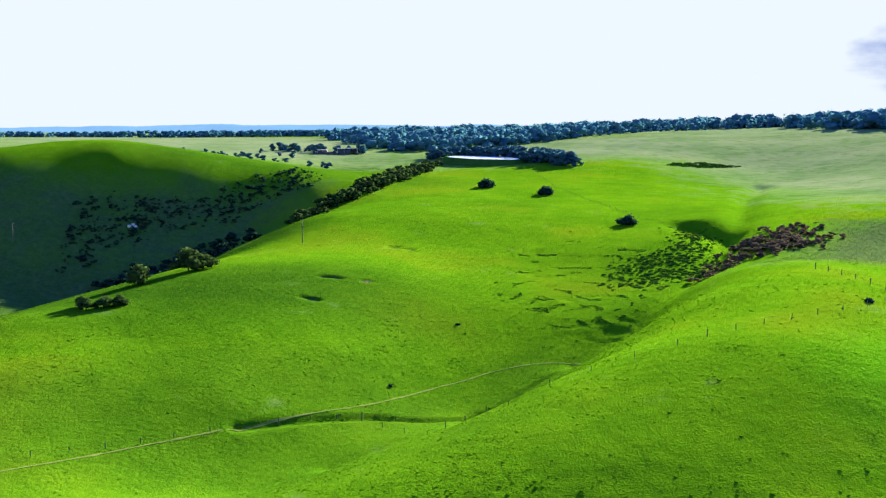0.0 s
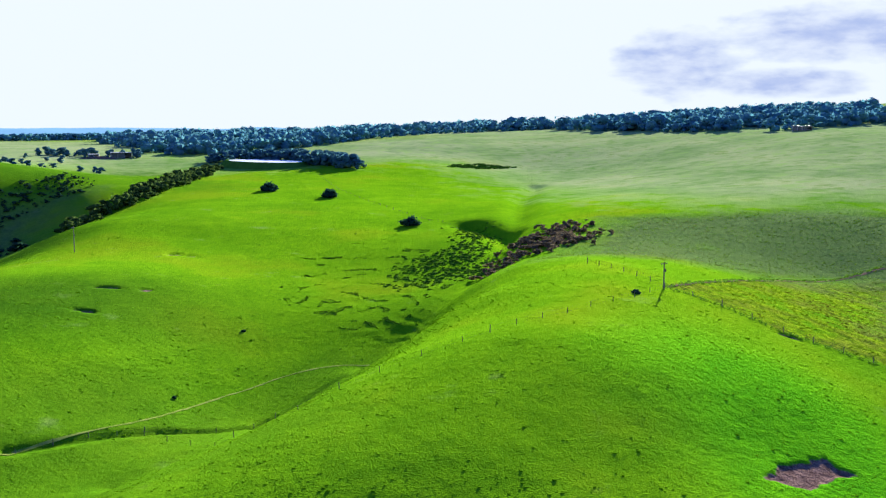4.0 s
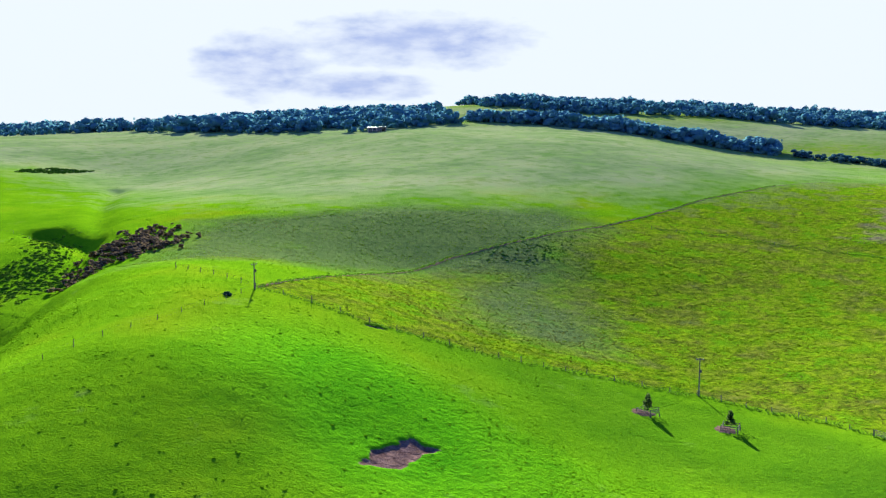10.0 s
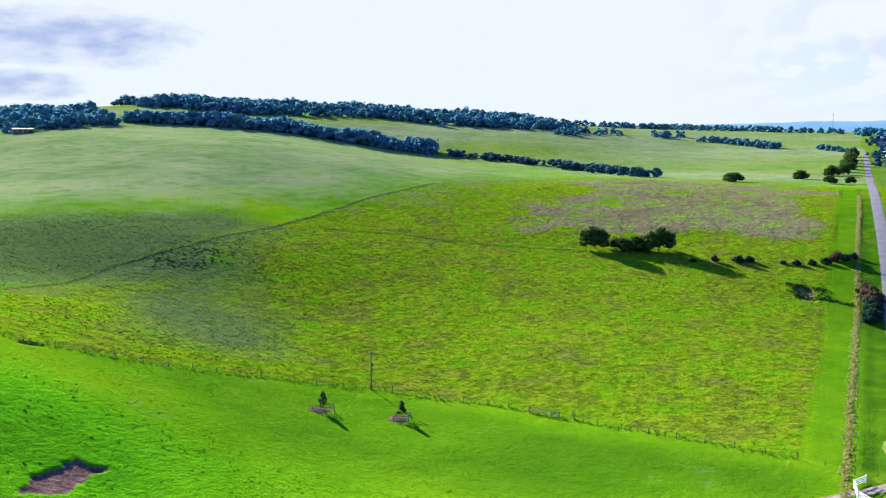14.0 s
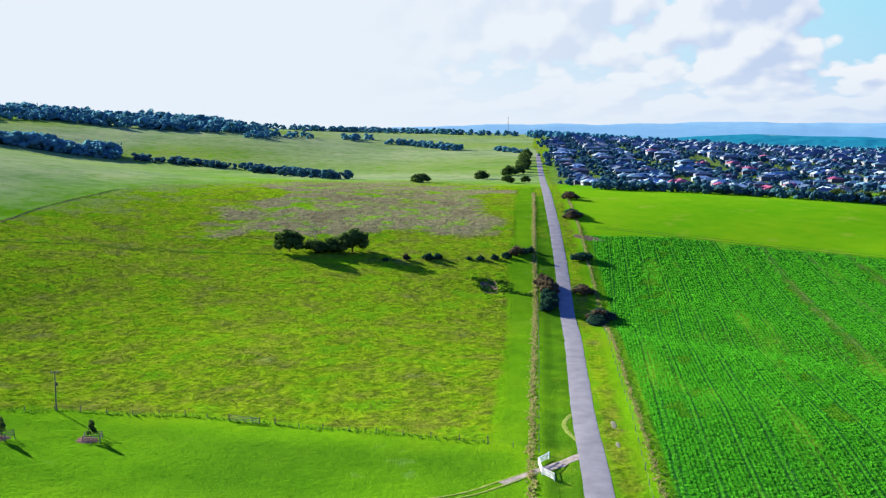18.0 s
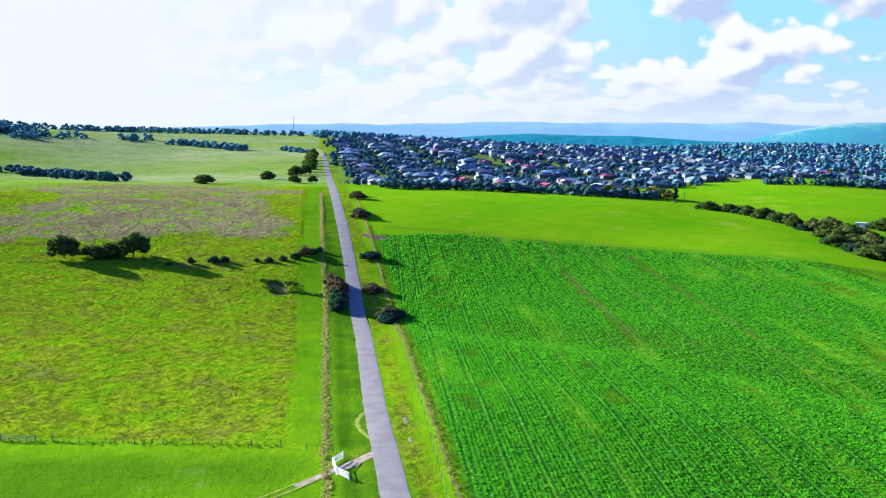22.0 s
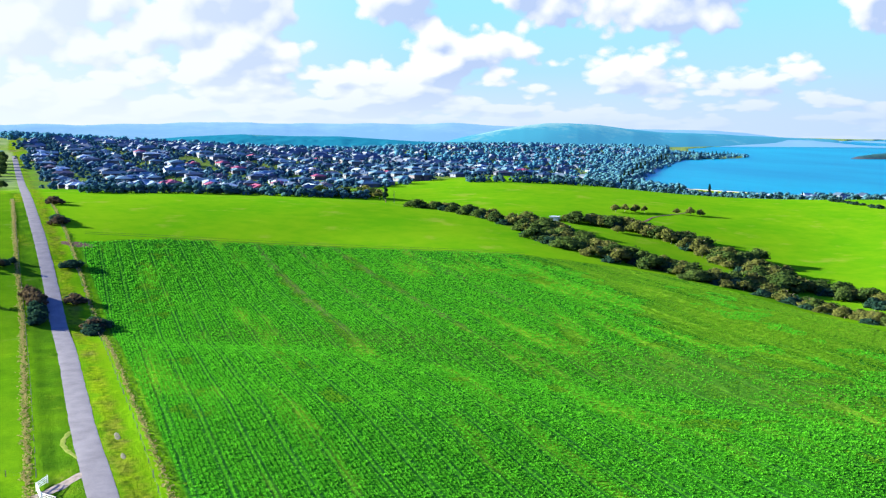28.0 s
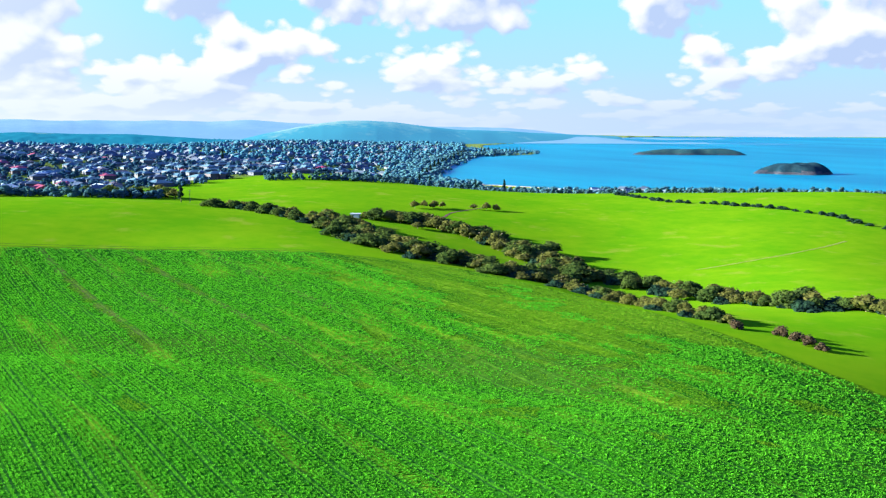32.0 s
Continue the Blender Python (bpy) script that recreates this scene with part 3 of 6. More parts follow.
LOW = [(-130, 110), (10, 150), (12, 200), (38, 240), (30, 256), (0, 250), (-25, 228), (-60, 212), (-120, 190)]
PIT = [(69.8, 119.2), (72.6, 120.8), (74.4, 123.4), (78.4, 124.4), (83.8, 127.2), (84.2, 124.8), (87.0, 123.0), (82.8, 121.9), (79.2, 119.6), (76.4, 117.6)]
HILLTOP = [(175, 425), (200, 372), (267, 358), (338, 346), (400, 324), (505, 334), (560, 330), (650, 400), (720, 700), (420, 1050), (200, 1050), (150, 720)]
TOWN = [(700, 158), (712, 80), (735, -10), (800, -70), (880, -110), (960, -200), (1060, -300), (1250, -400), (1650, -470), (1800, -100), (1720, 385), (1100, 255)]
GULLY = [(28, 258), (24, 300), (30, 340), (48, 400), (80, 430), (112, 420), (132, 370), (104, 300), (74, 262), (48, 240)]
PITS = [
    # middle, half lengths, turn, depth
    (-15, 359, 5.0, 1.6, -10, 1.2), (-33, 293, 3.4, 1.3, 5, 1.1), (-36, 268, 2.6, 1.2, 0, 1.1),
    (21, 404, 4.0, 1.2, 0, 0.8), (-22, 293, 2.0, 0.9, 20, 0.6), (108, 177.5, 2.2, 0.9, -15, 0.7), (357, 103, 9.0, 3.0, 20, 0.7), (11, 166, 2.5, 1.0, 40, 0.7),
]
ROAD = [(-320, -95), (-85, -35), (165, 28), (217, 41), (291, 58), (341, 70.5), (402, 86), (467, 103), (537, 121.5), (628, 144.5), (812, 190), (1185, 283)]


def value_noise(x, y, size, seed):
    """Smooth lattice noise, 0 to 1."""
    u, v = x / size, y / size
    i, j = np.floor(u).astype(np.int64), np.floor(v).astype(np.int64)
    fu, fv = u - i, v - j
    fu, fv = fu * fu * (3 - 2 * fu), fv * fv * (3 - 2 * fv)

    def h(p, q):
        n = (p * 374761393 + q * 668265263 + seed * 974634533) & 0x7FFFFFFF
        n = ((n ^ (n >> 13)) * 1274126177) & 0x7FFFFFFF
        return ((n ^ (n >> 16)) & 0xFFFF) / 65535.0

    return (h(i, j) * (1 - fu) + h(i + 1, j) * fu) * (1 - fv) + (h(i, j + 1) * (1 - fu) + h(i + 1, j + 1) * fu) * fv


def pit_share(x, y, pit):
    """1 on the floor of a pit, 0 outside; its rim is ragged."""
    cx, cy, la, lb, turn, _ = pit
    c, s = math.cos(radians(turn)), math.sin(radians(turn))
    u, v = (x - cx) * c + (y - cy) * s, -(x - cx) * s + (y - cy) * c
    d = np.maximum(np.abs(u) / la, np.abs(v) / lb) * 0.85 + np.hypot(u / la, v / lb) * 0.15 + (value_noise(x, y, 3.1, 5) - 0.5) * 0.75
    return np.clip((1.0 - d) * lb / 0.9 + 0.3, 0, 1)


def scrape_share(x, y):
    """The bare scrape on the spur, with straight cut corners."""
    out = np.zeros(x.shape)
    near = (np.abs(x - 78) < 14) & (np.abs(y - 122) < 9)
    if near.any():
        wob = (value_noise(x[near], y[near], 1.1, 5) - 0.5) * 0.8
        out[near] = edge_soft(x[near] + wob, y[near] - wob, PIT, 0.9)
    return out


def pits_depth(x, y):
    z = 0.30 * scrape_share(x, y)
    for pit in PITS:
        near = (np.abs(x - pit[0]) < 12) & (np.abs(y - pit[1]) < 12)
        if near.any():
            z[near] = np.maximum(z[near], pit[5] * pit_share(x[near], y[near], pit))
    return z


def tussock(x, y, crop, lush):
    """Lumps of the grass, hoof-worn steps and swells."""
    r = np.hypot(x, y)
    fade = np.clip((1100 - r) / 500, 0, 1)
    lump = (value_noise(x, y, 2.3, 1) - 0.5) * 0.08 + (value_noise(x, y, 6.0, 2) - 0.5) * 0.11 + (value_noise(x, y, 24.0, 3) - 0.5) * 0.45
    return lump * fade * (1 - 0.7 * crop) * (1 - 0.75 * lush)


def zones(x, y):
    """Shares of crop, dry rough grass, sown pasture and bare soil at plan points."""
    n = len(x)
    wob = (value_noise(x, y, 55.0, 6) - 0.5) * 46 + (value_noise(x, y, 18.0, 7) - 0.5) * 16 + (value_noise(x, y, 6.0, 8) - 0.5) * 5
    crop = edge_soft(x, y, CROP, 1.5)
    d_road, along = near_line(x, y, ROAD)
    right = (0.2447 * (x - 165) - 0.9696 * (y - 28)) > 0
    lush = np.where(right & (x > 60), 1.0, 0.0) * np.clip((d_road - 9) / 3, 0, 1) * (1 - crop)
    lush *= np.clip((1150 - np.hypot(x, y)) / 100, 0, 1)
    town = edge_soft(x, y, TOWN, 20)
    lush *= 1 - town
    lush = np.maximum(lush, 0.12 * edge_soft(x, y, STRIP, 1.2))
    dry = 0.42 * edge_soft(x, y, ROUGH, 3) * (1 - edge_soft(x, y, STRIP, 1.2))
    dry = np.maximum(dry, (0.78 + 0.55 * value_noise(x, y * 1.6, 34.0, 12)) * edge_soft(x + wob, y + wob, STRAW, 40) * (1 - edge_soft(x, y, STRIP, 1.5)))
    far = np.clip((np.hypot(x, y) - 720) / 350, 0, 1)
    dry = np.maximum(dry, far * (0.52 + 0.6 * (value_noise(x, y, 160.0, 11) - 0.5)) * (1 - lush))
    verge = np.exp(-((d_road - 5.5) / 3.0) ** 2) * (x > 0) * np.where(right, 1.0, 0.3)
    dry = np.maximum(dry, 0.42 * verge)
    dry = np.where(crop > 0.5, np.clip((-y - 50) / 120, 0, 1) * np.clip((x - 150) / 120, 0, 1), dry)
    bare = np.maximum(0.18 * town, scrape_share(x, y))
    for pit in PITS:
        near = (np.abs(x - pit[0]) < 12) & (np.abs(y - pit[1]) < 12)
        if near.any():
            bare[near] = np.maximum(bare[near], pit_share(x[near], y[near], pit))
    return np.stack([crop, np.clip(dry, -1, 1.3), lush, bare], -1)


def sward(x, y):
    """Shares of pale, heathy, moist and rank grass at plan points; haze and shade are in them."""
    wob = (value_noise(x, y, 55.0, 6) - 0.5) * 46 + (value_noise(x, y, 18.0, 7) - 0.5) * 16 + (value_noise(x, y, 6.0, 8) - 0.5) * 5
    r = np.hypot(x, y)
    right = (0.2447 * (x - 165) - 0.9696 * (y - 28)) > 0
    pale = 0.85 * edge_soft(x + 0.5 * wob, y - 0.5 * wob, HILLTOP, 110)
    # Paleness grows with distance, as haze in the grass colour.
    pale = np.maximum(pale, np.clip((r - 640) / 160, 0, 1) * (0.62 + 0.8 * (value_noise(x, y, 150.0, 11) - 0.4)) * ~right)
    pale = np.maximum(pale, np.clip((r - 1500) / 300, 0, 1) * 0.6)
    town = edge_soft(x, y, TOWN, 20)
    # Dull grass on brae and town puts bluish shade into the colour.
    heath = np.maximum(1.05 * edge_soft(x + 0.5 * wob, y - 0.5 * wob, RUSH, 36), np.maximum(0.8 * town, 0.8 * edge_soft(x + 0.5 * wob, y + 0.5 * wob, BRAE, 40)))
    moist = np.maximum(0.2 * edge_soft(x + 0.3 * wob, y, HOME, 14), np.clip(1.5 - np.hypot((x - 84 + 0.3 * wob) / 20, (y - 136) / 36), 0, 1))
    # Low ground, home paddock and swale are darkened here for weaker light.
    rank = np.maximum(edge_soft(x + 0.4 * wob, y - 0.3 * wob, LOW, 26), np.maximum(0.9 * edge_soft(x + 0.3 * wob, y, HOME, 14) * np.clip((x - 100 + 0.5 * wob) / 35, 0, 1), 1.2 * edge_soft(x + 0.25 * wob, y, SWALE_BAND, 16))) * (0.65 + 0.7 * (value_noise(x, y, 30.0, 14) - 0.5))
    d_road, _ = near_line(x, y, ROAD)
    rank = np.where(~right & (x > 60) & (x < 640), np.maximum(rank, np.maximum(0.45 * edge_soft(x, y, STRIP, 1.5), 0.85 * np.clip((11.0 - d_road) / 3, 0, 1)) * (0.7 + 0.6 * value_noise(x, y, 5.0, 15))), rank)
    rank = np.where(right & (x > 60) & (x < 640), np.maximum(rank, 0.4 * np.clip((9.0 - d_road) / 2, 0, 1)), rank)
    brow = np.clip((70 - x) / 60, 0, 1) * np.clip((y - 215) / 50, 0, 1) * np.clip((820 - y) / 100, 0, 1)
    # Dark bands over the middle hill: cloud shadow painted into the grass.
    rank = np.maximum(rank, brow * (0.18 + 0.75 * np.clip((value_noise(x + 0.4 * y, y - 0.4 * x, 75.0, 16) - 0.38) * 2.4, 0, 1)))
    return np.stack([np.clip(pale, 0, 1.2) * (1 - town), heath, moist, np.clip(rank, 0, 1)], -1)


def lie(x, y):
    """Height of the ground with its shore, pits, lumps and far upward bend."""
    x, y = np.atleast_1d(np.asarray(x, float)), np.atleast_1d(np.asarray(y, float))
    z = relief(x, y)
    r = np.hypot(x, y)
    far = r > 1200
    if far.any():
        d, _ = near_line(x[far], y[far], BAY + BAY[:1])
        wet = inside(x[far], y[far], BAY)
        z[far] = np.where(wet, np.minimum(z[far], SEA_Z - 0.3 - 0.06 * np.minimum(d, 150)), np.minimum(np.maximum(z[far], SEA_Z + np.minimum(0.4 + 0.03 * d, 8)), SEA_Z + 1.0 + 0.10 * d))
    close = r < 1150
    if close.any():
        xc, yc = x[close], y[close]
        d_road, _ = near_line(xc, yc, ROAD)
        zn = zones(xc, yc)
        keep = np.clip((d_road - 3.2) / 3, 0, 1)
        steps = np.zeros(len(xc))
        on = (xc > -10) & (xc < 150) & (yc > 215) & (yc < 450)
        if on.any():
            steps[on] = 0.13 * np.sin(z[close][on] * 5.2 + 8 * value_noise(xc[on], yc[on], 22.0, 17) + 12 * value_noise(xc[on], yc[on], 7.0, 18)) * edge_soft(xc[on], yc[on], GULLY, 36) * np.clip(value_noise(xc[on], yc[on], 9.0, 19) * 1.8 - 0.4, 0, 1)
        z[close] += steps
        z[close] += tussock(xc, yc, zn[:, 0], zn[:, 2]) * keep - pits_depth(xc, yc) - 0.12 * np.exp(-((d_road - 6.0) / 1.6) ** 2) * (xc < 640)
    return z + far_lift(r)


def lie_z(x, y):
    return float(lie(x, y)[0])


def grid_mesh(name, px, py, pz, closed=False):
    """A mesh over a grid of plan points (rows, columns)."""
    n, m = px.shape
    i = np.arange(n * m).reshape(n, m)
    if closed:
        i = np.concatenate([i, i[:1]], 0)
    q = np.stack([i[:-1, :-1], i[1:, :-1], i[1:, 1:], i[:-1, 1:]], -1).reshape(-1, 4)
    me = bpy.data.meshes.new(name)
    me.vertices.add(n * m)
    me.vertices.foreach_set("co", np.stack([px, py, pz], -1).reshape(-1).astype(np.float32))
    me.loops.add(q.size)
    me.loops.foreach_set("vertex_index", q.reshape(-1).astype(np.int32))
    me.polygons.add(len(q))
    me.polygons.foreach_set("loop_start", np.arange(0, q.size, 4, dtype=np.int32))
    me.polygons.foreach_set("loop_total", np.full(len(q), 4, np.int32))
    me.polygons.foreach_set("use_smooth", np.ones(len(q), bool))
    me.update(calc_edges=True)
    return me


def build_ground():
    az = np.radians(np.concatenate([np.arange(-30, 139, 0.17), np.arange(139, 330, 4.0)]))
    r = np.concatenate([np.linspace(0.02, 110, 24)[:-1], np.geomspace(110, 330, 250)[:-1], np.geomspace(330, 1500, 190)[:-1], np.geomspace(1500, 4940, 70)])
    A, Rr = np.meshgrid(az, r, indexing="ij")
    X, Y = Rr * np.sin(A), Rr * np.cos(A)
    shape = X.shape
    Z = lie(X.ravel(), Y.ravel()).reshape(shape)
    me = grid_mesh("ground", X, Y, Z, closed=True)
    zone = zones(X.ravel(), Y.ravel())
    att = me.attributes.new("zone", "FLOAT_COLOR", "POINT")
    att.data.foreach_set("color", zone.astype(np.float32).reshape(-1))
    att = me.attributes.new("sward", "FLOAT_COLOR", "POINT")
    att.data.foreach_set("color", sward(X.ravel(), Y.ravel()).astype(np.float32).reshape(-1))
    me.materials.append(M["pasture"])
    ob = tagged(new("ground", me), "rolling green pasture with worn tufty grass and a leafy crop field", "ground", kind="structure")
    return ob


def build_sea():
    az = np.radians(np.arange(104, 168, 0.5))
    r = np.geomspace(1250, 4945, 90)
    A, Rr = np.meshgrid(az, r, indexing="ij")
    me = grid_mesh("water", Rr * np.sin(A), Rr * np.cos(A), SEA_Z + far_lift(Rr))
    me.materials.append(M["sea"])
    return tagged(new("water", me), "calm blue bay water with faint wind streaks", "sea", kind="structure")


# ---- distance: hills, islands, beach ----
def build_far_hills():
    az = np.arange(-30, 139, 0.25)
    crest = np.interp(az, [-30, -24, -12, 0, 20, 50, 66, 74, 82, 90, 97, 102, 105, 108, 111, 115, 118, 121, 129, 131, 139],
                      [20, 22, 30, 26, 24, 40, 52, 66, 74, 78, 74, 68, 60, 52, 46, 36, 10, -6, -12, -14, -16])
    rng = np.random.default_rng(4)
    crest = crest + np.convolve(rng.normal(0, 4.5, len(az)), np.ones(9) / 9, "same")
    depth = np.linspace(0, 1, 14)
    rise = np.sin(np.clip(depth * 1.15, 0, 1) * np.pi / 2) ** 1.5
    A, D = np.meshgrid(np.radians(az), depth, indexing="ij")
    Rr = 3950 + 900 * D
    X, Y = Rr * np.sin(A), Rr * np.cos(A)
    Z = -14 + (crest[:, None] + 14) * rise[None, :] + (value_noise(X, Y, 210.0, 21) - 0.5) * 26 * rise * (1 - 0.6 * depth)[None, :]
    me = grid_mesh("backdrop_hills", X, Y, Z)
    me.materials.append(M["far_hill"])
    tagged(new("backdrop_hills", me), "hazy blue range of wooded hills on the skyline", "hills", kind="structure")
    # a nearer hill with bare, folded crowns behind the bay
    az = np.arange(96, 122, 0.1)
    crest = np.interp(az, [96, 99, 100.5, 102.5, 104, 105.1, 106.5, 108, 109.7, 111.6, 113.3, 114.8, 118, 120.5, 122],
                      [-28, -5, 19, 46, 66, 72, 75, 68, 52, 38, 33, 29, 16, 4, -28])
    crest = crest + 5 * (value_noise(az, az * 0, 1.3, 27) - 0.5)
    start = np.interp(az, [96, 103, 107, 110, 113, 116, 122], [3500, 3500, 3530, 3620, 3780, 3990, 4450])
    depth = np.linspace(0, 1, 26)
    A, D = np.meshgrid(np.radians(az), depth, indexing="ij")
    Rr = start[:, None] + 420 * D
    X, Y = Rr * np.sin(A), Rr * np.cos(A)
    fold = (value_noise(X, Y, 230.0, 23) - 0.5) * 22 + (value_noise(X, Y, 110.0, 24) - 0.5) * 7
    Z = -28 + (crest[:, None] + 28) * np.sin(D * np.pi / 2) ** 0.9 + fold * np.sin(D * np.pi) * np.clip(crest[:, None] / 60, 0, 1)
    me = grid_mesh("backdrop_hill", X, Y, Z)
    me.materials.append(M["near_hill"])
    tagged(new("backdrop_hill", me), "long wooded hill with pale bare folds on its crown", "hill", kind="structure")


def build_far_rise():
    """Low wooded rise between the town and the range."""
    az = np.arange(79, 112, 0.15)
    crest = np.interp(az, [79, 81, 83.2, 85.2, 88.2, 91, 93.7, 98, 100.5, 103, 107, 112], [-20, 8, 22, 31, 38, 32, 31, 15, 12, 12, -4, -30])
    A, D = np.meshgrid(np.radians(az), np.linspace(0, 1, 30), indexing="ij")
    Rr = 2620 + 560 * D
    X, Y = Rr * np.sin(A), Rr * np.cos(A)
    Z = -22 + (crest[:, None] + 22) * np.sin(D * np.pi / 2) ** 0.9 + ((value_noise(X, Y, 60.0, 25) - 0.5) * 7 + (value_noise(X, Y, 16.0, 26) - 0.5) * 5) * np.sin(D * np.pi)
    me = grid_mesh("backdrop_rise", X, Y, Z)
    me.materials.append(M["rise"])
    tagged(new("backdrop_rise", me), "low wooded rise with pale clearings behind the town, teal for haze", "hill", kind="structure")


def build_island(b, r, length, width, height, label, seed, cover="heath"):
    n, m = 60, 18
    ang, k = np.meshgrid(np.linspace(0, 2 * np.pi, n, endpoint=False), np.linspace(0, 1, m), indexing="ij")
    along, across = np.cos(ang) * k * length / 2, np.sin(ang) * k * width / 2
    edge = 1 + 0.18 * np.sin(3 * ang + seed) + 0.1 * np.sin(7 * ang + 2 * seed)
    lump = value_noise(along + 500 * seed, across, length / 6, seed)
    z = height * (1 - k ** 5) * (0.6 + 0.45 * lump) - 1.5
    c, s = math.sin(radians(b)), math.cos(radians(b))
    X = r * c + along * edge * s + across * edge * c
    Y = r * s - along * edge * c + across * edge * s
    me = grid_mesh("island", X, Y, z + SEA_Z + far_lift(np.full(z.shape, r)), closed=True)
    me.materials.append(M[cover])
    me.materials.append(M["rock"])
    low = np.array([1 if sum(z.ravel()[v] for v in p.vertices) / 4 < height * 0.22 else 0 for p in me.polygons], np.int32)
    me.polygons.foreach_set("material_index", low)
    tagged(new("island", me), label, "island")


def build_beach():
    pts = BAY[-2:] + BAY[:4]
    n = 60
    line = np.array([np.array(pts[min(int(i), 4)]) * (1 - (i - min(int(i), 4))) + np.array(pts[min(int(i), 4) + 1]) * (i - min(int(i), 4)) for i in np.linspace(0, 4.999, n)])
    t0 = np.gradient(line, axis=0)
    nrm = np.stack([-t0[:, 1], t0[:, 0]], -1) / np.hypot(t0[:, 0], t0[:, 1])[:, None]
    off = np.array([-9.0, -3, 3, 9])
    X = line[:, 0:1] + nrm[:, 0:1] * off
    Y = line[:, 1:2] + nrm[:, 1:2] * off
    Z = SEA_Z + 0.15 + far_lift(np.hypot(X, Y)) + np.array([0.9, 0.6, 0.3, 0.1]) * np.ones((n, 1))
    me = grid_mesh("beach", X, Y, Z)
    me.materials.append(M["sand"])
    tagged(new("beach", me), "narrow pale sand beach along the bay", "beach", kind="structure")


# ---- builders ----
def soup(name, verts, faces, mats, smooth=False, slots=None):
    """A mesh from arrays of corners and faces."""
    me = bpy.data.meshes.new(name)
    verts = np.asarray(verts, np.float32)
    faces = [np.asarray(f, np.int32) for f in (faces if isinstance(faces, (list, tuple)) else [faces]) if len(f)]
    me.vertices.add(len(verts))
    me.vertices.foreach_set("co", verts.reshape(-1))
    total = sum(f.size for f in faces)
    me.loops.add(total)
    me.loops.foreach_set("vertex_index", np.concatenate([f.reshape(-1) for f in faces]))
    sizes = np.concatenate([np.full(len(f), f.shape[1], np.int32) for f in faces])
    me.polygons.add(len(sizes))
    me.polygons.foreach_set("loop_start", np.concatenate([[0], np.cumsum(sizes)[:-1]]).astype(np.int32))
    me.polygons.foreach_set("loop_total", sizes)
    if slots is not None:
        me.polygons.foreach_set("material_index", np.asarray(slots, np.int32))
    me.polygons.foreach_set("use_smooth", np.full(len(sizes), smooth, bool))
    me.update(calc_edges=True)
    for m in mats if isinstance(mats, (list, tuple)) else [mats]:
        me.materials.append(M[m])
    return me


def part(name, data, parent, label="", at=None):
    """Hangs a mesh under a thing or a part."""
    ob = new(name, data)
    ob.parent = parent
    if at is not None:
        ob.matrix_basis = at
    return tagged(ob, label) if label else ob


def thing(name, x, y, z, turn=0.0, label="", category="", group="", scale=1.0):
    ob = new(name)
    ob.empty_display_size = 0.3
    ob.matrix_basis = pose(x, y, z, 0, 0, turn) @ Matrix.Scale(scale, 4)
    return tagged(ob, label, category, group)


def box(bm, x0, y0, z0, x1, y1, z1, m=None):
    vs = [bm.verts.new((x, y, z)) for z in (z0, z1) for x, y in ((x0, y0), (x1, y0), (x1, y1), (x0, y1))]
    if m is not None:
        for v in vs:
            v.co = m @ v.co
    for f in ((3, 2, 1, 0), (4, 5, 6, 7), (0, 1, 5, 4), (1, 2, 6, 5), (2, 3, 7, 6), (3, 0, 4, 7)):
        bm.faces.new([vs[i] for i in f])


def rod(bm, p, q, r0, r1, seg=6):
    """A tapered round bar from p to q."""
    p, q = Vector(p), Vector(q)
    turn = (q - p).to_track_quat("Z", "Y").to_matrix()
    rings = []
    for c, r in ((p, r0), (q, r1)):
        rings.append([bm.verts.new(c + turn @ Vector((r * math.cos(k * math.tau / seg), r * math.sin(k * math.tau / seg), 0))) for k in range(seg)])
    for k in range(seg):
        bm.faces.new((rings[0][k], rings[0][(k + 1) % seg], rings[1][(k + 1) % seg], rings[1][k]))
    bm.faces.new(rings[1])
    bm.faces.new(rings[0][::-1])


def done(name, bm, mat, smooth=False):
    me = bpy.data.meshes.new(name)
    bmesh.ops.recalc_face_normals(bm, faces=bm.faces)
    bm.to_mesh(me)
    bm.free()
    if smooth:
        me.polygons.foreach_set("use_smooth", np.ones(len(me.polygons), bool))
    me.materials.append(M[mat])
    return me


def lump(rng, c, r, seg=9, rings=6, rough=0.25):
    """A knobbly closed form: the shaded mass inside a crown."""
    th = np.linspace(0, np.pi, rings + 1)[:, None]
    ph = np.linspace(0, 2 * np.pi, seg, endpoint=False)[None, :]
    k = 1 + rng.uniform(-rough, rough, (rings + 1, seg))
    k[0], k[-1] = k[0, 0], k[-1, 0]
    v = np.stack([np.sin(th) * np.cos(ph) * k * r[0] + c[0], np.sin(th) * np.sin(ph) * k * r[1] + c[1], (np.cos(th) * np.ones_like(ph)) * k * r[2] + c[2]], -1)
    i = np.arange((rings + 1) * seg).reshape(rings + 1, seg)
    j = np.roll(i, -1, 1)
    f = np.stack([i[:-1], i[1:], j[1:], j[:-1]], -1).reshape(-1, 4)
    return v.reshape(-1, 3), f


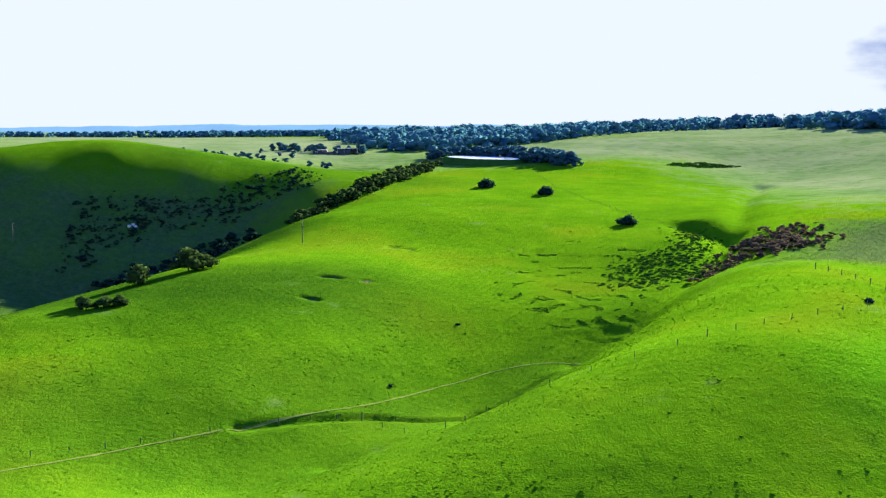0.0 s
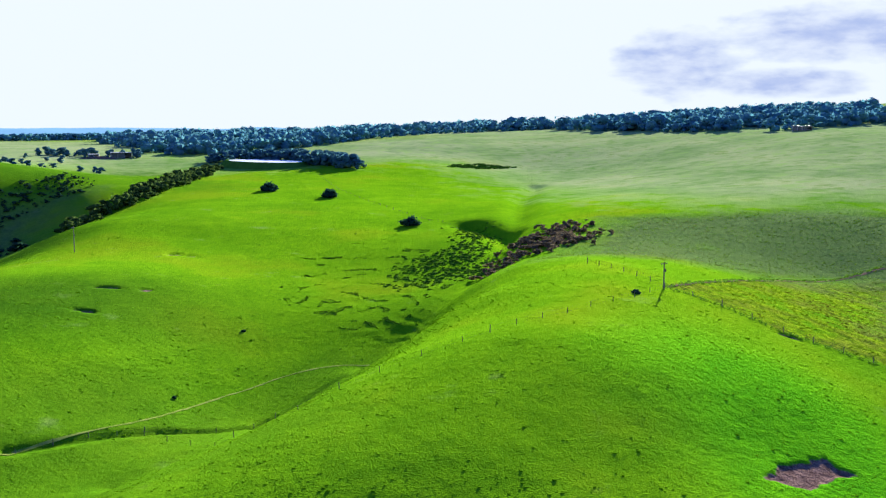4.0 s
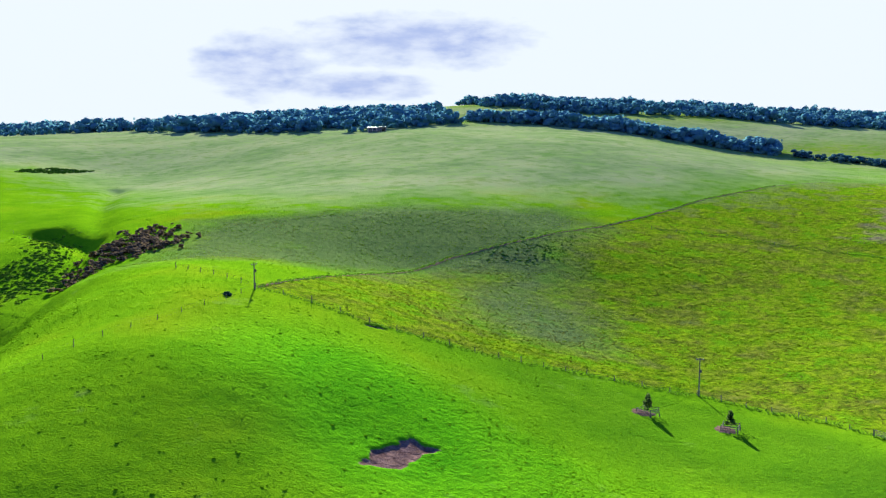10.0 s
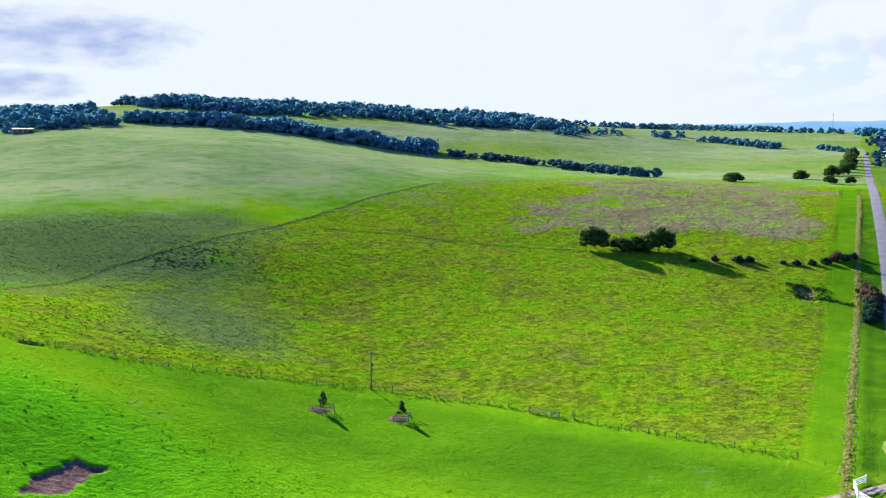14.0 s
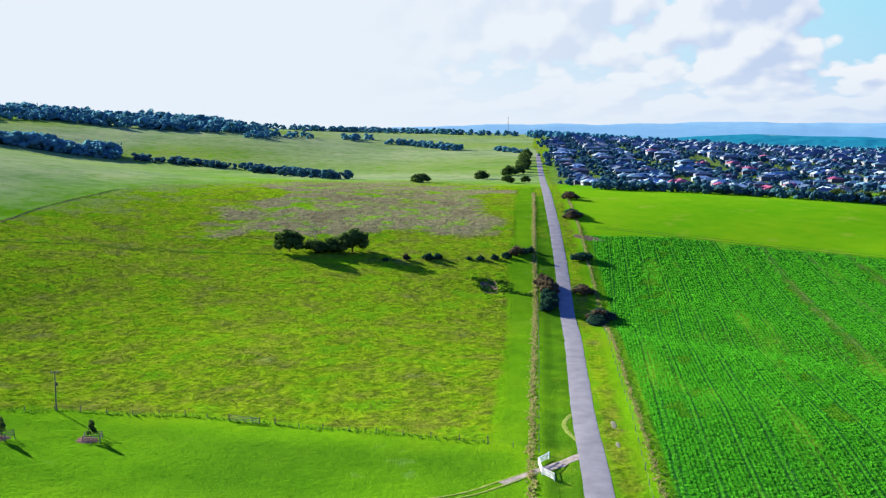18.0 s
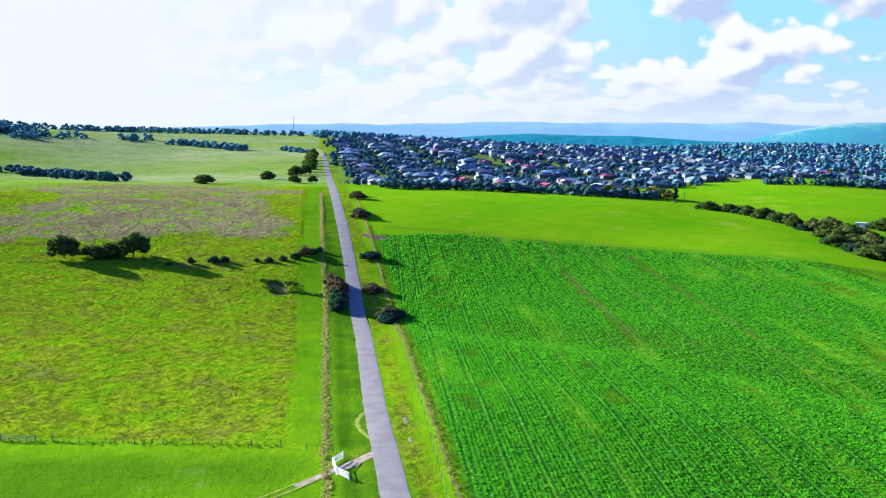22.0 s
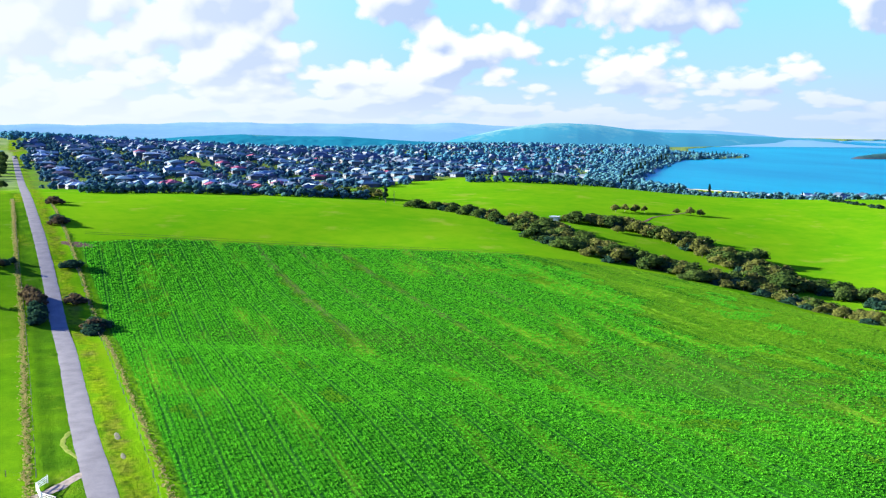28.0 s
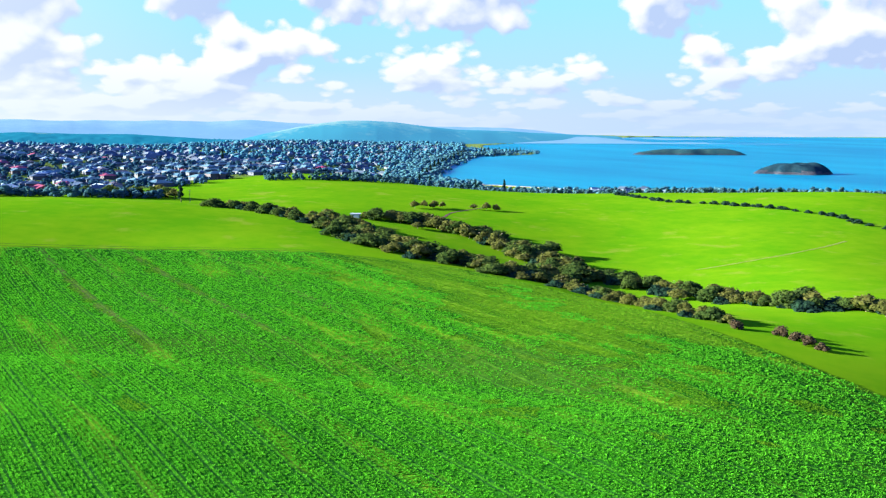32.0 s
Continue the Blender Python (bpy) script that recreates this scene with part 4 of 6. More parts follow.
def leaves(rng, centres, radii, n, size, droop=0.0):
    """Sprays of leaves over the shells of several lobes: tilted four-cornered clumps."""
    pick = rng.integers(0, len(centres), n)
    d = rng.normal(size=(n, 3))
    d[:, 2] = np.where(d[:, 2] < -0.5, -d[:, 2], d[:, 2])
    d /= np.linalg.norm(d, axis=1)[:, None]
    c = centres[pick] + d * radii[pick] * rng.uniform(0.74, 1.26, (n, 1))
    a1 = np.cross(d, rng.normal(size=(n, 3)))
    a1 /= np.linalg.norm(a1, axis=1)[:, None]
    tilt = d * rng.uniform(-0.6, 0.6, (n, 1))
    a2 = np.cross(d, a1) + tilt
    s = size * rng.uniform(0.5, 1.25, (n, 1))
    q = np.stack([c - a1 * s - a2 * s * 0.5, c + a1 * s * 0.7 - a2 * s * 0.8, c + a1 * s + a2 * s * 0.6, c - a1 * s * 0.6 + a2 * s], 1)
    q[:, 2:, 2] -= droop * s
    return q.reshape(-1, 3), np.arange(4 * n).reshape(n, 4)


def gather(*pieces):
    vs, fs, n = [], [], 0
    for v, f in pieces:
        vs.append(v)
        fs.append(f + n)
        n += len(v)
    return np.concatenate(vs), np.concatenate(fs)


def crown_arrays(seed, height, spread, base, lobes, n, size, core=True, squat=0.75, heart=3):
    rng = np.random.default_rng(seed)
    a1 = rng.uniform(0, 2 * np.pi, lobes)
    rr = spread * np.sqrt(rng.uniform(0.05, 0.74, lobes))
    zz = base + (height - base) * (np.maximum(rng.uniform(0.45, 0.78, lobes) - 0.58 * (rr / spread) ** 1.5, 0.14))
    centres = np.stack([rr * np.cos(a1), rr * np.sin(a1), zz], -1)
    rad = spread * rng.uniform(0.33, 0.52, (lobes, 1)) * np.array([[1, 1, squat]])
    for k in range(min(heart, lobes)):
        centres[k, :2] *= 0.25
        centres[k, 2] = base + (height - base) * (0.32 + 0.34 * k / max(1, heart - 1))
        rad[k] = spread * np.array([0.62, 0.62, 0.62 * squat]) * (1 - 0.12 * k)
    pieces = [leaves(rng, centres, rad, n, size)]
    if core:
        pieces += [lump(rng, c, r * 0.78, 7, 5) for c, r in zip(centres, rad)]
    v, f = gather(*pieces)
    v[:, 2] = np.maximum(v[:, 2], 0.02)
    return v, f


def trunk_mesh(name, seed, height, girth, limbs, mat, lean=0.06):
    rng = random.Random(seed)
    bm = bmesh.new()
    top = Vector((rng.uniform(-lean, lean) * height, rng.uniform(-lean, lean) * height, height))
    knee = top * 0.45 + Vector((rng.uniform(-0.15, 0.15), rng.uniform(-0.15, 0.15), 0))
    rod(bm, (0, 0, -0.35), knee, girth, girth * 0.75)
    rod(bm, knee, top, girth * 0.75, girth * 0.45)
    for k in range(limbs):
        b = k * math.tau / limbs + rng.uniform(-0.5, 0.5)
        s = knee.lerp(top, rng.uniform(0.1, 1.0))
        out = height * rng.uniform(0.35, 0.6)
        rod(bm, s, s + Vector((math.cos(b) * out, math.sin(b) * out, out * rng.uniform(0.6, 1.1))), girth * 0.42, girth * 0.12, 5)
    return done(name, bm, mat)


KINDS = {}


def add_kind(key, name, trunk, crown, label, category="tree"):
    KINDS.setdefault(key, []).append((name, trunk, crown, label, category))


def make_kinds():
    for s in range(4):
        h, w = (9.0, 4.4) if s % 2 else (7.6, 4.8)
        v, f = crown_arrays(10 + s, h, w, h * 0.06, 19, 820, 0.42)
        add_kind("gum", "tree", trunk_mesh("trunk", s, h * 0.45, 0.24, 4, "bark"), soup("crown", v, f, "gum_leaf"), "dark green leafy tree with a broad uneven crown")
        v, f = crown_arrays(20 + s, h * 0.95, w * 0.85, h * 0.16, 14, 560, 0.38)
        add_kind("olive", "tree", trunk_mesh("trunk", 9 + s, h * 0.6, 0.2, 6, "pale_bark", 0.14), soup("crown", v, f, "olive_leaf"), "olive brown gum tree with pale bare limbs")
        v, f = crown_arrays(30 + s, 2.9, 2.5, 0.05, 13, 420, 0.26, squat=0.85, heart=2)
        add_kind("shrub", "shrub", trunk_mesh("stem", 20 + s, 1.2, 0.09, 4, "bark"), soup("foliage", v, f, "dark_leaf"), "dense dark green shrub in the grass", "shrub")
        v, f = crown_arrays(40 + s, 3.5, 2.3, 0.3, 12, 420, 0.24, squat=0.9, heart=2)
        add_kind("brown", "shrub", trunk_mesh("stem", 30 + s, 1.9, 0.09, 8, "bark", 0.2), soup("foliage", v, f, "brown_twig"), "brown twiggy leafless shrub", "shrub")
    for s in range(2):
        rng = np.random.default_rng(60 + s)
        pieces = []
        for k in range(11):
            z = 3.0 + k * 1.55
            w = 3.5 * (1 - k / 12.0) + 0.4
            n = 26
            b = rng.uniform(0, 2 * np.pi, n)
            rr = w * np.sqrt(rng.uniform(0.05, 1, n))
            c = np.stack([rr * np.cos(b), rr * np.sin(b), z + rr * 0.12 + rng.uniform(-0.2, 0.2, n)], -1)
            pieces.append(leaves(rng, c, np.full((n, 3), 0.3), n * 2, 0.55))
        pieces.append(lump(rng, (0, 0, 10.5), (1.3, 1.3, 8.5), 7, 8, 0.3))
        v, f = gather(*pieces)
        add_kind("pine", "pine_tree", trunk_mesh("trunk", 50 + s, 18.0, 0.32, 0, "bark", 0.0), soup("crown", v, f, "pine_leaf"), "tall dark tiered pine near the shore")
    v, f = crown_arrays(70, 14.0, 1.35, 0.8, 14, 420, 0.42, squat=2.2)
    add_kind("column", "tree", trunk_mesh("trunk", 60, 9.0, 0.24, 0, "bark", 0.0), soup("crown", v, f, "dark_leaf"), "tall narrow dark tree standing alone on the crest")
    v, f = crown_arrays(74, 8.5, 2.2, 4.0, 5, 60, 0.16, core=False)
    add_kind("bare", "tree", trunk_mesh("trunk", 63, 7.0, 0.16, 9, "pale_bark", 0.08), soup("crown", v, f, "brown_twig"), "pale leafless tree with bare forking limbs")
    v, f = crown_arrays(72, 5.4, 1.05, 0.6, 9, 520, 0.17, core=False, squat=1.3, heart=4)
    add_kind("young", "young_tree", trunk_mesh("trunk", 61, 3.2, 0.08, 4, "bark", 0.02), soup("crown", v, f, "young_leaf"), "young planted tree inside a timber guard")


FIRST = {}


def plant(key, x, y, scale=1.0, pick=None, group="", label="", sink=0.1, width=1.0):
    """One tree or shrub with its own trunk and crown, on the ground."""
    k = plant.count
    plant.count += 1
    variants = KINDS[key]
    i = (k * 7 + 3) % len(variants) if pick is None else pick
    name, trunk, crown, lab, cat = variants[i]
    m = pose(x, y, lie_z(x, y) - sink, 0, 0, (k * 137.5) % 360) @ Matrix.Diagonal((scale * width, scale * width, scale, 1))
    if (key, i) not in FIRST:
        ob = new(name)
        ob.empty_display_size = 0.3
        part(trunk.name.split(".")[0], trunk, ob)
        part(crown.name.split(".")[0], crown, ob)
        FIRST[key, i] = ob
        ob.matrix_basis = m
    else:
        src = FIRST[key, i]
        keep = src.matrix_basis.copy()
        src.matrix_basis = Matrix.Identity(4)
        ob = copy_thing(src, Matrix.Identity(4))
        src.matrix_basis = keep
        ob.matrix_basis = m
    tagged(ob, label or lab, cat, group)
    return ob


plant.count = 0


# ---- woods as one growth each ----
def small_trees(seed, lobes=7, sprigs=44):
    """Cheap tree forms for far woods: (corners, faces)."""
    forms = []
    for s in range(5):
        rng = np.random.default_rng(seed + s)
        a1 = rng.uniform(0, 2 * np.pi, lobes)
        rr = rng.uniform(0.12, 0.46, lobes)
        c = np.stack([rr * np.cos(a1), rr * np.sin(a1), np.linspace(0.16, 0.74, lobes)[rng.permutation(lobes)]], -1)
        c[:, :2] *= (1.25 - 0.9 * c[:, 2:])
        rad = rng.uniform(0.18, 0.27, (lobes, 1)) * np.array([[1, 1, 0.78]]) * (7.0 / lobes) ** 0.4
        ps = [lump(rng, q, r, 6 if lobes > 5 else 5, 3, 0.3) for q, r in zip(c, rad)]
        ps.append(leaves(rng, c, rad, sprigs, 0.085))
        st = np.array([[-0.03, -0.03, -0.08], [0.03, -0.03, -0.08], [0.0, 0.04, -0.08], [-0.02, -0.02, 0.5], [0.02, -0.02, 0.5], [0.0, 0.03, 0.5]])
        ps.append((st, np.array([[0, 1, 4, 3], [1, 2, 5, 4], [2, 0, 3, 5]])))
        forms.append(gather(*ps))
    return forms


def wood(name, pts, heights, mat, label, seed, category="woodland", forms=None, broad=1.0):
    """Many trees in one growth."""
    rng = np.random.default_rng(seed)
    forms = forms or (small_trees(seed) if len(pts) < 700 and mat not in ("mist_leaf", "haze_leaf") else small_trees(seed, 4, 22))
    vs, fs, n = [], [], 0
    z = lie(pts[:, 0], pts[:, 1])
    kind = rng.integers(0, len(forms), len(pts))
    for k in range(len(forms)):
        v, f = forms[k]
        idx = np.where(kind == k)[0]
        if not len(idx):
            continue
        b = rng.uniform(0, 2 * np.pi, len(idx))
        h = heights[idx]
        w = h * rng.uniform(1.0, 1.7, len(idx)) * broad
        X = (v[None, :, 0] * np.cos(b)[:, None] - v[None, :, 1] * np.sin(b)[:, None]) * w[:, None] + pts[idx, 0][:, None]
        Y = (v[None, :, 0] * np.sin(b)[:, None] + v[None, :, 1] * np.cos(b)[:, None]) * w[:, None] + pts[idx, 1][:, None]
        Z = v[None, :, 2] * h[:, None] + z[idx][:, None]
        vs.append(np.stack([X, Y, Z], -1).reshape(-1, 3))
        fs.append((f[None] + (np.arange(len(idx)) * len(v))[:, None, None]).reshape(-1, 4) + n)
        n += len(idx) * len(v)
    ob = new(name, soup(name, np.concatenate(vs), np.concatenate(fs), mat, smooth=True))
    return tagged(ob, label, category, kind="stuff")


def scatter(poly, n, seed, gap=0.0):
    """n random plan points inside a polygon."""
    rng = np.random.default_rng(seed)
    p = np.array(poly, float)
    out = np.zeros((0, 2))
    while len(out) < n:
        q = rng.uniform(p.min(0), p.max(0), (n * 3, 2))
        out = np.concatenate([out, q[inside(q[:, 0], q[:, 1], poly)]])
    return out[:n]


def along_line(line, step, spread, seed):
    """Plan points along a polyline, scattered to both sides."""
    rng = np.random.default_rng(seed)
    out = []
    for (ax, ay), (bx, by) in zip(line[:-1], line[1:]):
        d = math.hypot(bx - ax, by - ay)
        for k in range(max(1, int(d / step))):
            s = (k + rng.uniform(0, 1)) * step / d
            o = rng.normal(0, spread)
            out.append((ax + (bx - ax) * s - (by - ay) / d * o, ay + (by - ay) * s + (bx - ax) / d * o))
    return np.array(out)


# ---- ways ----
def ribbon(name, line, width, mat, lift, label, category, step=4.0, edge=0.25, seed=1, kind="structure"):
    """A strip of ground surface draped along a plan line, with slightly uneven edges."""
    pts, (px, py) = [], line[0]
    for (ax, ay), (bx, by) in zip(line[:-1], line[1:]):
        d = math.hypot(bx - ax, by - ay)
        pts += [(ax + (bx - ax) * k / max(1, int(d / step)), ay + (by - ay) * k / max(1, int(d / step))) for k in range(max(1, int(d / step)))]
    pts.append(line[-1])
    p = np.array(pts, float)
    for _ in range(6):
        p[1:-1] = (p[:-2] + 2 * p[1:-1] + p[2:]) / 4
    d = np.gradient(p, axis=0)
    n = np.stack([-d[:, 1], d[:, 0]], -1) / np.hypot(d[:, 0], d[:, 1])[:, None]
    rng = np.random.default_rng(seed)
    off = np.linspace(-width / 2, width / 2, 7)[None, :] * np.ones((len(p), 1))
    off[:, 0] += rng.uniform(-edge, edge, len(p))
    off[:, -1] += rng.uniform(-edge, edge, len(p))
    X, Y = p[:, 0:1] + n[:, 0:1] * off, p[:, 1:2] + n[:, 1:2] * off
    Z = lie(X.ravel(), Y.ravel()).reshape(X.shape)
    Z = np.maximum(Z, (Z[:, 3:4] * 0.5 + Z * 0.5)) + lift * np.array([0.35, 1, 1, 1.15, 1, 1, 0.35])
    me = grid_mesh(name, X, Y, Z)
    me.flip_normals()
    me.materials.append(M[mat])
    return tagged(new(name, me), label, category, kind=kind)


# ---- fences, poles, gates ----
POST = {}


def post_mesh(h, r, mat="grey_timber"):
    if (h, r, mat) not in POST:
        bm = bmesh.new()
        rod(bm, (0, 0, -0.4), (0, 0, h), r, r * 0.9, 6)
        POST[h, r, mat] = done("post", bm, mat)
    return POST[h, r, mat]


def fence(line, gap, label, height=1.2, wires=4, r=0.09, group="paddock fences"):
    """Timber posts with strained wires along a plan line."""
    pts = []
    for (ax, ay), (bx, by) in zip(line[:-1], line[1:]):
        n = max(1, round(math.hypot(bx - ax, by - ay) / gap))
        pts += [(ax + (bx - ax) * k / n, ay + (by - ay) * k / n) for k in range(n)]
    pts.append(line[-1])
    p = np.array(pts)
    z = lie(p[:, 0], p[:, 1])
    x0, y0, z0 = p[0, 0], p[0, 1], float(z[0])
    ob = thing("fence", x0, y0, z0, 0, label, "fence", group)
    rng = random.Random(int(x0 * 13 + y0))
    me = post_mesh(height, r)
    for k, (x, y) in enumerate(p):
        s = 1.25 if k % 8 == 0 else rng.uniform(0.88, 1.06)
        part("post", me, ob, at=pose(x - x0, y - y0, float(z[k]) - z0, rng.uniform(-4, 4), rng.uniform(-4, 4), 0) @ Matrix.Diagonal((s, s, s, 1)))
    bm = bmesh.new()
    for w in range(wires):
        hz = height * (0.25 + 0.7 * w / max(1, wires - 1))
        for k in range(len(p) - 1):
            rod(bm, (p[k, 0] - x0, p[k, 1] - y0, z[k] - z0 + hz), (p[k + 1, 0] - x0, p[k + 1, 1] - y0, z[k + 1] - z0 + hz), 0.007, 0.007, 3)
    part("wire", done("wire", bm, "wire"), ob)
    return ob


def power_pole(x, y, h, turn, label, arms=1):
    ob = thing("power_pole", x, y, lie_z(x, y), turn, label, "pole", "power poles")
    bm = bmesh.new()
    rod(bm, (0, 0, -0.6), (0, 0, h), 0.17, 0.11, 8)
    part("pole", done("pole", bm, "grey_timber"), ob)
    for k in range(arms):
        bm = bmesh.new()
        box(bm, -0.9, -0.07, h - 0.45 - k * 0.9, 0.9, 0.07, h - 0.31 - k * 0.9)
        arm = part("crossarm", done("crossarm", bm, "grey_timber"), ob)
        for sx in (-0.75, 0.0, 0.75):
            bm = bmesh.new()
            rod(bm, (sx, 0, h - 0.31 - k * 0.9), (sx, 0, h - 0.10 - k * 0.9), 0.05, 0.04, 6)
            part("insulator", done("insulator", bm, "white_paint"), arm)
    bm = bmesh.new()
    box(bm, 0.1, -0.2, h * 0.62, 0.45, 0.2, h * 0.62 + 0.6)
    part("switch_box", done("switch_box", bm, "wire"), ob)
    return ob


def gate_panel(x, y, x1, y1, label, mat="white_paint", group="white gate panels"):
    """A barred gate panel between two plan points: end posts and rails with a brace."""
    turn, length = math.degrees(math.atan2(y1 - y, x1 - x)), math.hypot(x1 - x, y1 - y)
    ob = thing("gate", x, y, lie_z(x, y), turn, label, "gate", group)
    for s in (0.0, length):
        bm = bmesh.new()
        rod(bm, (s, 0, -0.4), (s, 0, 1.5), 0.10, 0.09, 8)
        part("post", done("post", bm, mat), ob)
    for k in range(4):
        bm = bmesh.new()
        box(bm, 0.1, -0.05, 0.28 + k * 0.34, length - 0.1, 0.05, 0.37 + k * 0.34)
        part("rail", done("rail", bm, mat), ob)
    bm = bmesh.new()
    rod(bm, (0.15, 0, 0.3), (length - 0.15, 0, 1.35), 0.045, 0.045, 5)
    part("brace", done("brace", bm, mat), ob)
    return ob


def tree_guard(x, y, turn, size, label):
    """Four posts with rails on all sides round a young tree."""
    ob = thing("tree_guard", x, y, lie_z(x, y), turn, label, "tree guard", "tree guards")
    h = size / 2
    corners = [(-h, -h), (h, -h), (h, h), (-h, h)]
    for k, (cx, cy) in enumerate(corners):
        bm = bmesh.new()
        rod(bm, (cx * 1.1, cy * 1.1, -0.5), (cx, cy, 1.5), 0.10, 0.09, 6)
        part("post", done("post", bm, "grey_timber"), ob)
        nx, ny = corners[(k + 1) % 4]
        for z in (0.45, 0.9, 1.3):
            bm = bmesh.new()
            rod(bm, (cx, cy, z), (nx, ny, z + 0.04), 0.06, 0.055, 5)
            part("rail", done("rail", bm, "grey_timber"), ob)
    return ob


def mound(x, y, a1, b1, h, turn, mat, label, name="soil_patch", category="soil"):
    """A low ragged heap of earth on the ground."""
    rng = np.random.default_rng(int(abs(x * 7 + y)))
    n, m = 22, 6
    ang, k = np.meshgrid(np.linspace(0, 2 * np.pi, n, endpoint=False), np.linspace(0.02, 1, m), indexing="ij")
    e1 = 1 + 0.2 * rng.uniform(-1, 1, (n, 1))
    u, v = np.cos(ang) * k * a1 * e1, np.sin(ang) * k * b1 * e1
    c, s = math.cos(radians(turn)), math.sin(radians(turn))
    X, Y = x + u * c - v * s, y + u * s + v * c
    Z = lie(X.ravel(), Y.ravel()).reshape(X.shape) + h * (1 - k ** 2) * (0.7 + 0.5 * rng.uniform(0, 1, X.shape)) + 0.03 - 0.10 * (k > 0.95)
    me = grid_mesh(name, X, Y, Z, closed=True)
    me.flip_normals()
    me.materials.append(M[mat])
    return tagged(new(name, me), label, category)


# ---- houses ----
def house_kind(seed):
    """Walls with a gable or hipped roof, a wing, door, windows and a chimney."""
    rng = random.Random(seed)
    L, W, H, P = rng.uniform(13, 19), rng.uniform(8.5, 11), rng.choice((2.5, 2.6, 2.6, 2.7, 5.0)), rng.uniform(1.7, 2.3)
    hip = rng.random() < 0.8
    ov = 0.5
    bm = bmesh.new()
    box(bm, -L / 2, -W / 2, -1.2, L / 2, W / 2, H)
    wx = rng.uniform(-L / 4, L / 4)
    box(bm, wx - 2.6, -W / 2 - 3.2, -1.2, wx + 2.6, -W / 2 + 0.2, H - 0.15)
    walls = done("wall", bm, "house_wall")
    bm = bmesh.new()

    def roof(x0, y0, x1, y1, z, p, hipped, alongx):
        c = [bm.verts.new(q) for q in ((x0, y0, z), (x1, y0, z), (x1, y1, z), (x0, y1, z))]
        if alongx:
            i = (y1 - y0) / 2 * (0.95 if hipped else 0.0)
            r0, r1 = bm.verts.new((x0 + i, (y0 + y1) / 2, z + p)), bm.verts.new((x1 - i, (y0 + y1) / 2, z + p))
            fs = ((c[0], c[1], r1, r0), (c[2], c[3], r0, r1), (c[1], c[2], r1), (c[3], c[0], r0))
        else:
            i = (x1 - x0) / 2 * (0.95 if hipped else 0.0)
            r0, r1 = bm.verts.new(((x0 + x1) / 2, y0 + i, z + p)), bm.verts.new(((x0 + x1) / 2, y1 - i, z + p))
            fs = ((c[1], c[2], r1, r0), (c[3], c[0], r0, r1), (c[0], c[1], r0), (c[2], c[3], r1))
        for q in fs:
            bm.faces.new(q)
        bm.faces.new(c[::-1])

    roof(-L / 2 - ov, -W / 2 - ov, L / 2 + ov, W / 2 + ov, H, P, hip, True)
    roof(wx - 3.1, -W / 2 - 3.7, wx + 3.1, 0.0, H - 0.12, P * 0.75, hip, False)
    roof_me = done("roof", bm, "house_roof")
    parts = [("wall", walls, None), ("roof", roof_me, None)]
    bm = bmesh.new()
    box(bm, -0.35, -0.35, 0, 0.35, 0.35, 1.5)
    parts.append(("chimney", done("chimney", bm, "house_wall"), pose(L * 0.28, W * 0.12, H + P * 0.55)))
    bm = bmesh.new()
    box(bm, -0.5, -0.06, 0, 0.5, 0.06, 2.05)
    parts.append(("door", done("door", bm, "grey_timber"), pose(wx + 4.0 if wx < 0 else wx - 4.0, -W / 2, 0.1)))
    bm = bmesh.new()
    box(bm, -0.9, -0.06, 0, 0.9, 0.06, 1.25)
    win = done("window", bm, "pane")
    spots = [(-L / 2 + 1.8, -W / 2, 0), (L / 2 - 1.8, -W / 2, 0), (wx, -W / 2 - 3.2, 0), (-L / 2, 1.0, 90), (-L / 2, -2.2, 90), (-L / 4, W / 2, 0), (L / 4, W / 2, 0)]
    if H > 4:
        spots += [(-L / 4, -W / 2, 0), (L / 4, -W / 2, 0)]
    for x, y, tn in spots:
        z = 0.95 if H < 4 or tn else rng.choice((0.95, 3.4))
        parts.append(("window", win, pose(x, y, z, 0, 0, tn)))
    return parts


def build_house(kinds, i, x, y, turn, label):
    key = ("house", i)
    m = pose(x, y, lie_z(x, y) + 0.35, 0, 0, turn)
    if key not in FIRST:
        ob = new("house")
        for name, me, at in kinds[i]:
            part(name, me, ob, at=at)
        FIRST[key] = ob
    else:
        ob = copy_thing(FIRST[key], Matrix.Identity(4))
    ob.matrix_basis = m
    return tagged(ob, label, "house", "houses of the town")


